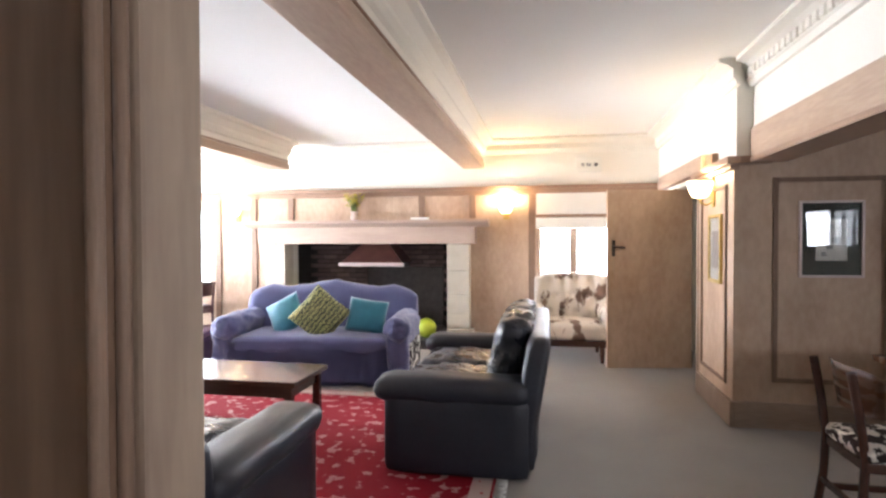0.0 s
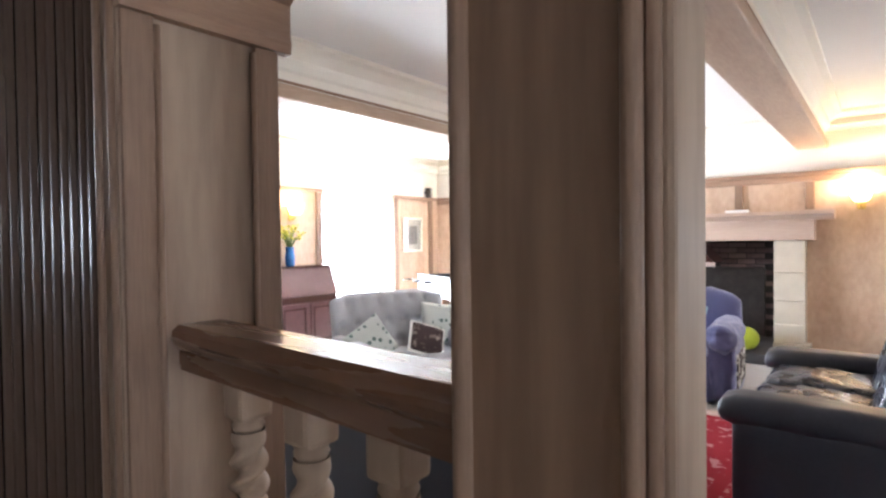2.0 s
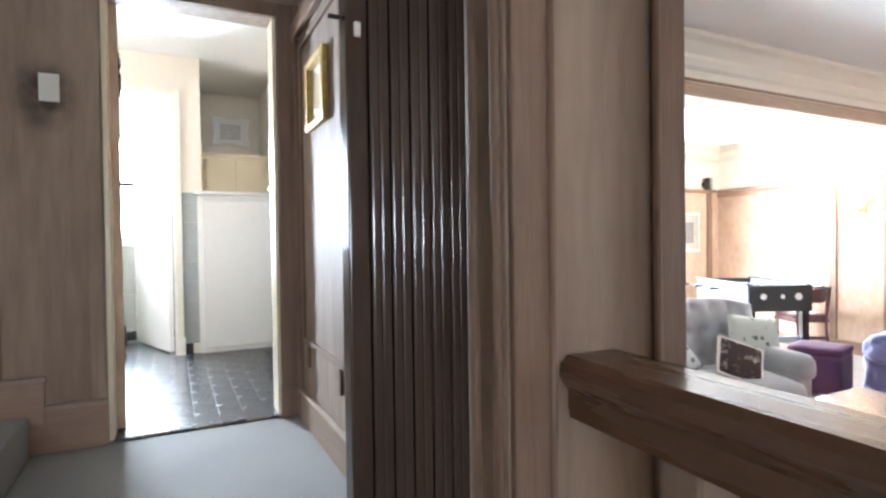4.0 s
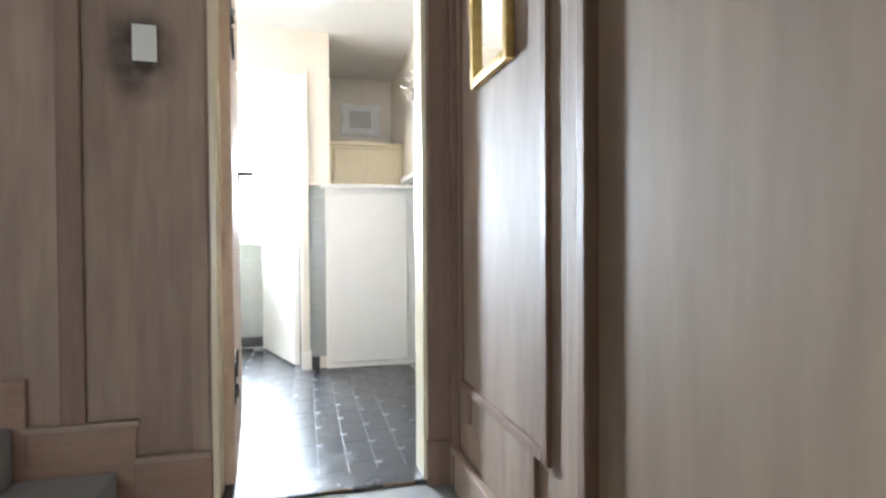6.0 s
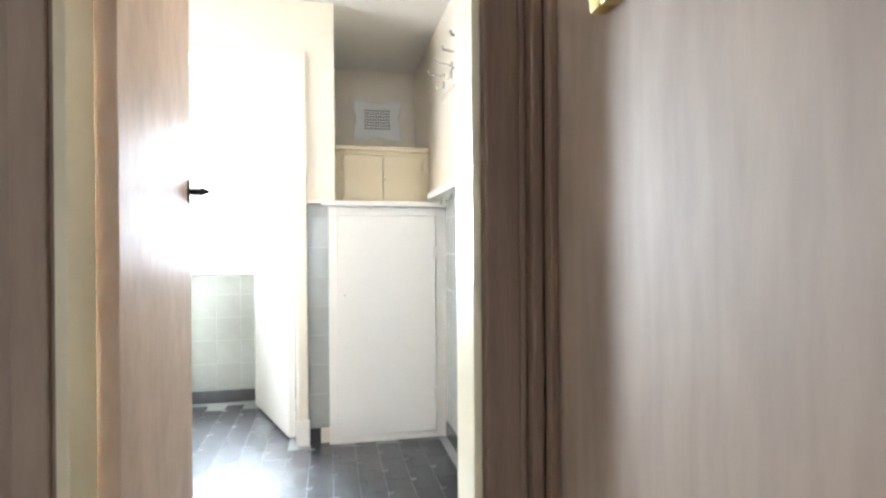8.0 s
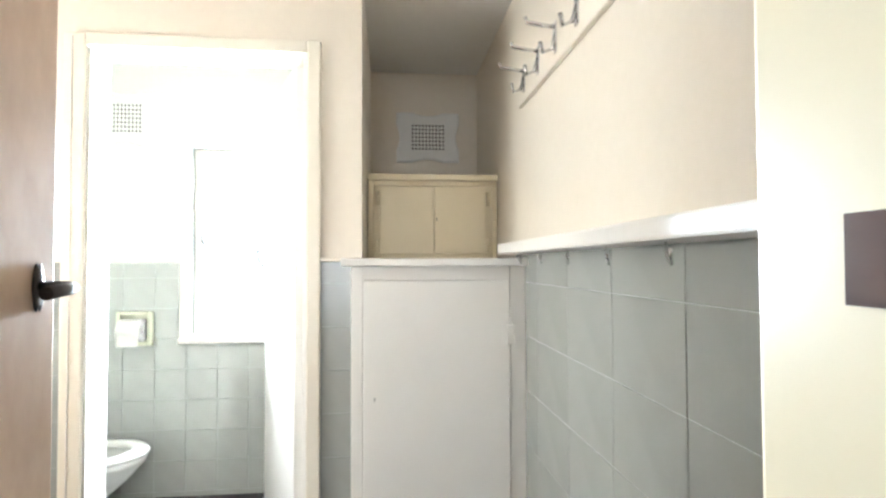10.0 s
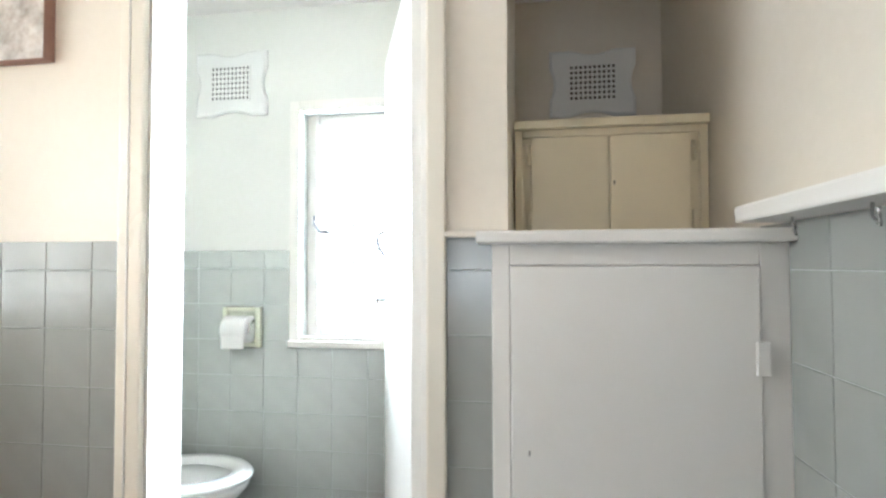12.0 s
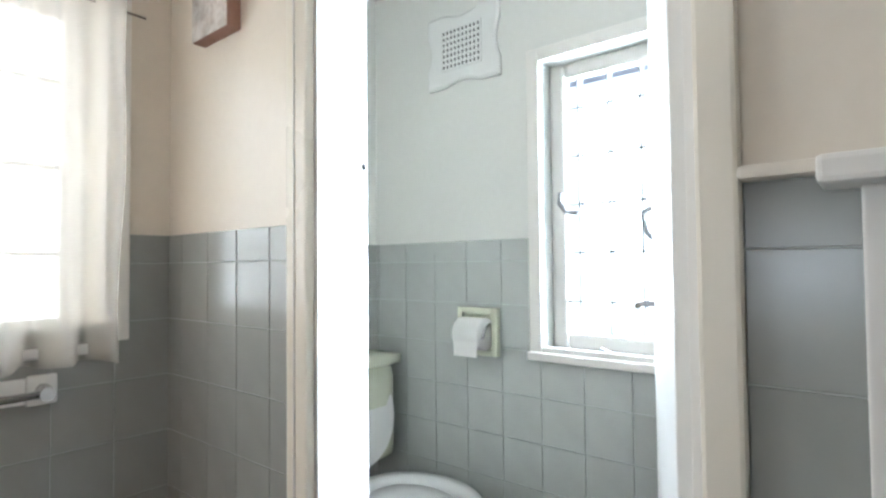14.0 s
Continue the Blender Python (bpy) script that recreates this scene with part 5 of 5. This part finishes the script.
part("hinge", boxes((0.0, 0.262, 0.95, 0.013, 0.29, 1.02), bev=0.003), white_gloss, d)
part("hinge", boxes((0.0, 0.262, 0.2, 0.013, 0.29, 0.27), bev=0.003), white_gloss, d)
part("top", boxes((-0.50, -0.318, 1.228, 0.04, 0.335, 1.256), bev=0.006), white_gloss, cb, "white painted top board")
uc = thing("wall_cupboard", "small cream double-door cupboard in the niche", "cupboard", pose(-6.07, 0.545, 1.886))
part("body", boxes((-0.5, -0.285, 0, -0.012, 0.285, 0.35)), gloss_cream, uc)
part("frame", ring("x", -0.012, -0.288, 0.288, 0, 0.35, 0.024, 0.014), gloss_cream, uc)
for s in (-1, 1):
    a0, a1 = sorted((s * 0.003, s * 0.238))
    d = part("door", boxes((-0.008, a0, 0.026, 0.006, a1, 0.324), bev=0.003), gloss_cream, uc)
    for z in (0.06, 0.27):
        part("hinge", tube([(0.006, s * 0.245, z - 0.03), (0.006, s * 0.245, z + 0.03)], 0.006), gloss_cream, d)
# Again a dark chip for the shade in the keyhole.
part("keyhole", boxes((0.006, 0.012, 0.172, 0.0075, 0.016, 0.184)), hole_shade, uc)
part("top", boxes((-0.55, -0.29, 0.35, 0.02, 0.29, 0.378), bev=0.005), gloss_cream, uc)


def scalloped_vent(m, w, h, label):
    """A plaster air vent with a curved outline and a pierced grille, in the yz plane, facing +x."""
    t = thing("air_vent", label, "vent", m, "air vents")
    bm = bmesh.new()
    pts = []
    for k in range(96):
        a = 2 * math.pi * k / 96
        c_, s_ = math.cos(a), math.sin(a)
        r = 1 / max(abs(c_), abs(s_))
        u, v = c_ * r, s_ * r
        du = 0.10 * max(0.0, math.cos(min(1, abs(v) / 0.5) * math.pi / 2)) if abs(u) > 0.99 else 0.0
        dv = 0.13 * max(0.0, math.cos(min(1, abs(u) / 0.5) * math.pi / 2)) if abs(v) > 0.99 else 0.0
        pts.append((u * (1 - du) * w / 2, v * (1 - dv) * h / 2))
    f0 = [bm.verts.new((0.0, y, z)) for y, z in pts]
    f1 = [bm.verts.new((0.012, y, z)) for y, z in pts]
    f2 = [bm.verts.new((0.018, y * 0.94, z * 0.92)) for y, z in pts]
    for a, c in ((f0, f1), (f1, f2)):
        for k in range(96):
            bm.faces.new((a[k], a[(k + 1) % 96], c[(k + 1) % 96], c[k]))
    bm.faces.new(f2)
    part("plate", bm, vent_white, t)
    # Dark sheet on the plate paints the shade behind the grille.
    part("void", boxes((0.0181, -w * 0.27, -h * 0.27, 0.0187, w * 0.27, h * 0.27)), hole_shade, t)
    g = bmesh.new()
    for k in range(11):
        y = -w * 0.27 + w * 0.54 * k / 10
        box(g, 0.0188, y - 0.0042, -h * 0.28, 0.0225, y + 0.0042, h * 0.28)
    for k in range(8):
        z = -h * 0.27 + h * 0.54 * k / 7
        box(g, 0.0189, -w * 0.28, z - 0.0045, 0.0223, w * 0.28, z + 0.0045)
    part("grille", g, vent_white, t)
    return t


scalloped_vent(pose(-6.64, 0.562, 2.56), 0.345, 0.275, "white scalloped air vent in the niche")
scalloped_vent(pose(-6.527, -0.973, 2.60), 0.33, 0.28, "white scalloped air vent on the toilet wall")

# coat shelf with hooks below, and the hook rail
shf = thing("coat_shelf", "white gloss shelf along the tiled wall with hooks beneath", "shelf", pose(0, 0.837, 1.90))
part("board", boxes((-5.60, -0.10, 0, -4.15, 0, 0.036), bev=0.006), white_gloss, shf)
for k in range(6):
    x = -5.45 + 0.24 * k
    part("hook", tube([(x, -0.05, 0), (x, -0.05, -0.02), (x + 0.035, -0.06, -0.035), (x + 0.05, -0.07, -0.012)], 0.0026, 6), chrome, shf)
hr = thing("hook_rail", "cream hook rail with four double coat hooks", "coat hooks", pose(0, 0.838, 2.47))
part("rail", boxes((-5.62, -0.016, -0.03, -4.45, 0, 0.055), bev=0.005), bath_cream, hr)
for k in range(5):
    x = -5.52 + 0.18 * k
    h = part("hook", tube([(x, -0.016, 0.075), (x, -0.05, 0.078), (x, -0.10, 0.085), (x, -0.105, 0.10)], 0.006, 8), chrome, hr, "worn chrome double hook")
    part("lower_hook", tube([(x, -0.016, 0.06), (x, -0.03, 0.01), (x, -0.055, 0.0), (x, -0.062, 0.03)], 0.006, 8), chrome, h)
    part("hook_plate", boxes((x - 0.012, -0.021, 0.0, x + 0.012, -0.016, 0.09), bev=0.002), chrome, h)

# washroom window, curtain, towel rail, canvas
window_y("window_6", "white washroom window with leaded bars behind a sheer curtain", -5.44, -4.4, 1.6, 2.5, -1.44, -1, 4, 4, white_gloss, 0.014, 0.06)
structure("window_lining", boxes((-5.46, -1.322, 1.575, -4.38, -1.30, 1.60), (-5.50, -1.3219, 1.60, -5.44, -1.305, 2.54), bev=0.004), white_gloss, "white window lining and sill", "sill")
cu = thing("curtain", "sheer cream voile curtain on a thin wire", "curtain")
part("wire", tube([(-5.52, -1.27, 2.445), (-4.3, -1.27, 2.46)], 0.003), chrome, cu)
bm = bmesh.new()
g = []
for i in range(120):
    x = -5.47 + 0.95 * i / 119
    row = []
    for j in range(26):
        z = 1.56 + 0.92 * j / 25
        amp = 0.018 + 0.012 * (1 - j / 25)
        hem = 1.5 if j < 3 else 1.0
        y = -1.265 + amp * hem * math.sin(x * 62 + 1.6 * noise.noise(Vector((x * 4, z * 1.2, 3)))) + 0.012 * noise.noise(Vector((x * 9, z * 2, 7)))
        row.append(bm.verts.new((x + 0.02 * noise.noise(Vector((x * 5, z * 2, 1))) + 0.02 * (1 - j / 25), y, z + 0.012 * noise.noise(Vector((x * 20, 0, 0))) * (j == 0))))
    g.append(row)
for i in range(119):
    for j in range(25):
        bm.faces.new((g[i][j], g[i + 1][j], g[i + 1][j + 1], g[i][j + 1])).smooth = True
part("voile", bm, sheer, cu)
tr = thing("towel_rail", "chrome towel rail on white ceramic mounts", "towel rail", pose(-5.18, -1.315, 1.505))
part("mount", boxes((-0.16, 0, -0.035, -0.10, 0.02, 0.035), bev=0.006), porcelain, tr)
part("mount", boxes((0.50, 0, -0.035, 0.56, 0.02, 0.035), bev=0.006), porcelain, tr)
part("plate", boxes((-0.10, 0, -0.03, 0.50, 0.012, 0.03), bev=0.004), porcelain, tr)
part("bar", tube([(-0.13, 0.05, -0.005), (0.53, 0.05, -0.005)], 0.009, 10), chrome, tr)
for x in (-0.13, 0.53):
    part("boss", tube([(x, 0.02, 0), (x, 0.06, -0.005)], 0.016, 12), chrome, tr)
cv = thing("canvas_print", "small flower canvas with brown edges on the cream wall", "canvas print", pose(-5.609, -1.04, 2.50))
part("stretcher", boxes((0, -0.085, -0.145, 0.035, 0.085, 0.145), bev=0.003), canvas_edge, cv)
part("face", boxes((0.0352, -0.083, -0.143, 0.037, 0.083, 0.143)), canvas_flower, cv)

# ---------- toilet ----------
window_x("window_7", "white leaded casement window over the tiled wall", -0.66, -0.14, 1.5, 2.47, -6.60, -1, 5, 6, white_gloss, 0.006, 0.055)
for o in bpy.data.objects["window_7"].children:
    if o.name.startswith(("mullion", "glazing_bar")):
        o.data.materials[0] = pewter
wl = structure("window_trim", ring("x", -6.527, -0.70, -0.10, 1.47, 2.51, 0.045, 0.018), white_gloss, "white window surround", "moulding")
part("sill", boxes((-6.60, -0.70, 1.47, -6.49, -0.10, 1.497), bev=0.005), white_gloss, wl)
for nm, p in (("stay", [(-6.56, -0.605, 2.02), (-6.545, -0.60, 1.985), (-6.54, -0.575, 1.955), (-6.54, -0.53, 1.95)]), ("fastener", [(-6.56, -0.26, 1.96), (-6.53, -0.29, 1.955), (-6.52, -0.32, 1.93), (-6.52, -0.31, 1.88), (-6.53, -0.29, 1.85), (-6.56, -0.265, 1.835)]), ("stay_bar", [(-6.53, -0.46, 1.52), (-6.52, -0.42, 1.51), (-6.52, -0.22, 1.505)])):
    part(nm, tube(p, 0.009, 8), pewter, wl, "worn chrome window fitting")

tp = thing("toilet_roll_holder", "cream ceramic toilet roll holder with a white roll", "toilet roll holder", pose(-6.518, -0.905, 1.55))
part("frame", ring("x", 0, -0.085, 0.085, -0.085, 0.085, 0.022, 0.028), tank_green, tp)
part("recess", boxes((0, -0.07, -0.07, 0.012, 0.07, 0.07)), tank_green, tp)
rl = part("roll", lathe([(0.02, -0.055), (0.055, -0.055), (0.056, -0.05), (0.056, 0.05), (0.055, 0.055), (0.02, 0.055)], 28), paper_white, tp)
rl.matrix_local = pose(0.045, 0, -0.005, 90)
part("loose_sheet", boxes((0.094, -0.05, -0.08, 0.096, 0.05, 0.0)), paper_white, tp)
part("clip", tube([(0.03, 0.06, 0.03), (0.06, 0.062, 0.02), (0.08, 0.06, -0.02)], 0.005), chrome, tp)

wc = thing("toilet", "white toilet with its lid raised against a pale green cistern", "toilet", pose(-6.235, -1.43, BATH))


def oval(rx, ry, cy, z):
    return [(rx * math.cos(2 * math.pi * k / 32), cy + ry * math.sin(2 * math.pi * k / 32) * (1.0 if math.sin(2 * math.pi * k / 32) > 0 else 0.85), z) for k in range(32)]


def loft(rings, cap=True):
    bm = bmesh.new()
    vs = [[bm.verts.new(p) for p in r] for r in rings]
    for a, c in zip(vs, vs[1:]):
        for k in range(len(a)):
            bm.faces.new((a[k], a[(k + 1) % len(a)], c[(k + 1) % len(a)], c[k])).smooth = True
    if cap:
        bm.faces.new(list(reversed(vs[0])))
        bm.faces.new(vs[-1])
    bmesh.ops.recalc_face_normals(bm, faces=bm.faces)
    return bm


part("pedestal", loft([oval(0.11, 0.17, 0.34, 0.0), oval(0.10, 0.15, 0.34, 0.06), oval(0.10, 0.15, 0.35, 0.18), oval(0.15, 0.21, 0.41, 0.28), oval(0.185, 0.25, 0.44, 0.36), oval(0.19, 0.255, 0.44, 0.385), oval(0.14, 0.20, 0.44, 0.386), oval(0.115, 0.17, 0.44, 0.345), oval(0.06, 0.08, 0.42, 0.31)]), porcelain, wc, "white porcelain bowl")
part("seat", loft([oval(0.195, 0.26, 0.44, 0.388), oval(0.20, 0.265, 0.44, 0.398), oval(0.19, 0.255, 0.44, 0.41), oval(0.13, 0.19, 0.44, 0.41), oval(0.125, 0.185, 0.44, 0.39)], False), porcelain, wc, "white plastic seat")
lid = part("lid", loft([oval(0.19, 0.22, 0.22, 0.0), oval(0.195, 0.225, 0.22, 0.008), oval(0.185, 0.215, 0.22, 0.018)]), porcelain, wc, "white lid standing up")
lid.matrix_local = pose(0, 0.215, 0.40, 100)
part("cistern", soft(0.42, 0.17, 0.36, 0.035, 0, 0.09, 0.60, 6), tank_green, wc, "pale green cistern")
part("cistern_lid", soft(0.45, 0.20, 0.05, 0.02, 0, 0.095, 0.80, 5), tank_green, wc)
part("flush_lever", tube([(0.15, 0.18, 0.72), (0.15, 0.215, 0.72), (0.06, 0.225, 0.705)], 0.008), chrome, wc, "chrome flush lever")

# ---------- tiles, last ----------


def tiling(name, label, axis, at, face, u0, u1, top, z_end, tw=0.137, th=0.152, first=0.076, skip=None):
    """Glazed wall tiles on a bed of grout; face is the way they look along the axis."""
    a, c = sorted((at, at + 0.004 * face))
    if axis == "x":
        bed = structure(name, holed("x", a, c, u0, u1, z_end, top, [skip] if skip else []), grey_joint, label, "tiling")
    else:
        bed = structure(name, holed("y", a, c, u0, u1, z_end, top, [skip] if skip else []), grey_joint, label, "tiling")
    cache, z, row = {}, top, 0
    while z > z_end + 0.02:
        h = first if row == 0 else th
        h = min(h, z - z_end)
        u = u0
        while u < u1 - 0.012:
            w = min(tw, u1 - u)
            if not (skip and u + w / 2 > skip[0] and u + w / 2 < skip[1] and z - h / 2 > skip[2] and z - h / 2 < skip[3]):
                key = (round(w, 3), round(h, 3))
                if key not in cache:
                    g_ = 0.0011
                    bm = boxes((-0.0, -w / 2 + g_, -h / 2 + g_, 0.002, w / 2 - g_, h / 2 - g_))
                    bmesh.ops.bevel(bm, geom=[e for e in bm.edges if all(v.co.x > 0.0015 for v in e.verts)], offset=0.0008, segments=1, affect="EDGES")
                    cache[key] = mesh_of("tile", bm, grey_tile)
                o = new("tile", cache[key])
                o.parent = bed
                uu, zz = u + w / 2, z - h / 2
                o.matrix_local = (pose(at + 0.004 * face, uu, zz, 0, 0, 0 if face > 0 else 180) if axis == "x" else pose(uu, at + 0.004 * face, zz, 0, 0, 90 if face > 0 else -90)) @ pose(0, 0, 0, 0, rs.uniform(-0.25, 0.25), rs.uniform(-0.25, 0.25))
            u += w
        z -= h
        row += 1
    return bed


tiling("tiled_dado_west", "grey-blue glazed dado tiles beside the toilet door", "x", -5.6105, 1, -1.377, -0.745, DADO, BATH + 0.08)
tiling("tiled_dado_strip", "narrow strip of grey-blue glazed tiles", "x", -5.6105, 1, 0.107, 0.249, DADO, BATH + 0.08, 0.14)
tiling("tiled_dado_south", "grey-blue glazed dado tiles under the window", "y", -1.3225, 1, -5.606, -3.87, DADO, BATH + 0.08, skip=(-5.45, -4.38, 1.575, 1.9))
tiling("tiled_dado_north", "grey-blue glazed dado tiles under the shelf", "y", 0.8385, -1, -5.714, -3.87, 1.90, BATH + 0.08, 0.30, 0.19, 0.10)
tiling("tiled_dado_toilet", "grey-blue glazed dado tiles behind the toilet", "x", -6.5275, 1, -1.576, 0.05, DADO, BATH + 0.08, 0.152, skip=(-0.70, -0.10, 1.47, 1.9))
tiling("tiled_dado_toilet_south", "grey-blue glazed dado tiles behind the cistern", "y", -1.4475, 1, -6.523, -5.75, DADO, BATH + 0.08, 0.15)
structure("dado_cap", boxes((-5.61, 0.107, DADO, -5.575, 0.25, DADO + 0.015), bev=0.005), bath_cream, "rounded plaster edge over the tiles", "moulding")
structure("skirting_tiles", boxes((-5.61, -1.318, BATH, -5.598, -0.75, BATH + 0.08), (-5.61, 0.115, BATH, -5.598, 0.17, BATH + 0.08), (-5.57, 0.826, BATH, -3.87, 0.838, BATH + 0.08), (-6.527, -1.44, BATH, -6.515, 0.05, BATH + 0.08), bev=0.003), slate, "black tile skirting", "skirting")
ft_bed = bpy.data.objects["floor_washroom"]
fm = mesh_of("floor_tile", boxes((-0.1125, -0.054, -0.007, 0.1125, 0.054, 0.0), bev=0.002), slate)
for c in range(21):
    for r in range(13):
        x, y = -6.45 + 0.228 * r + (0.114 if c % 2 else 0), -1.38 + 0.111 * c
        if -6.52 < x - 0.11 and x < -3.82 and y < 0.78 and not (x < -5.6 and y > 0.0):
            o = new("floor_tile", fm)
            o.parent, o.location = ft_bed, (x, y, BATH)
            o.rotation_euler = (rs.uniform(-0.0015, 0.0015), rs.uniform(-0.001, 0.001), 0)
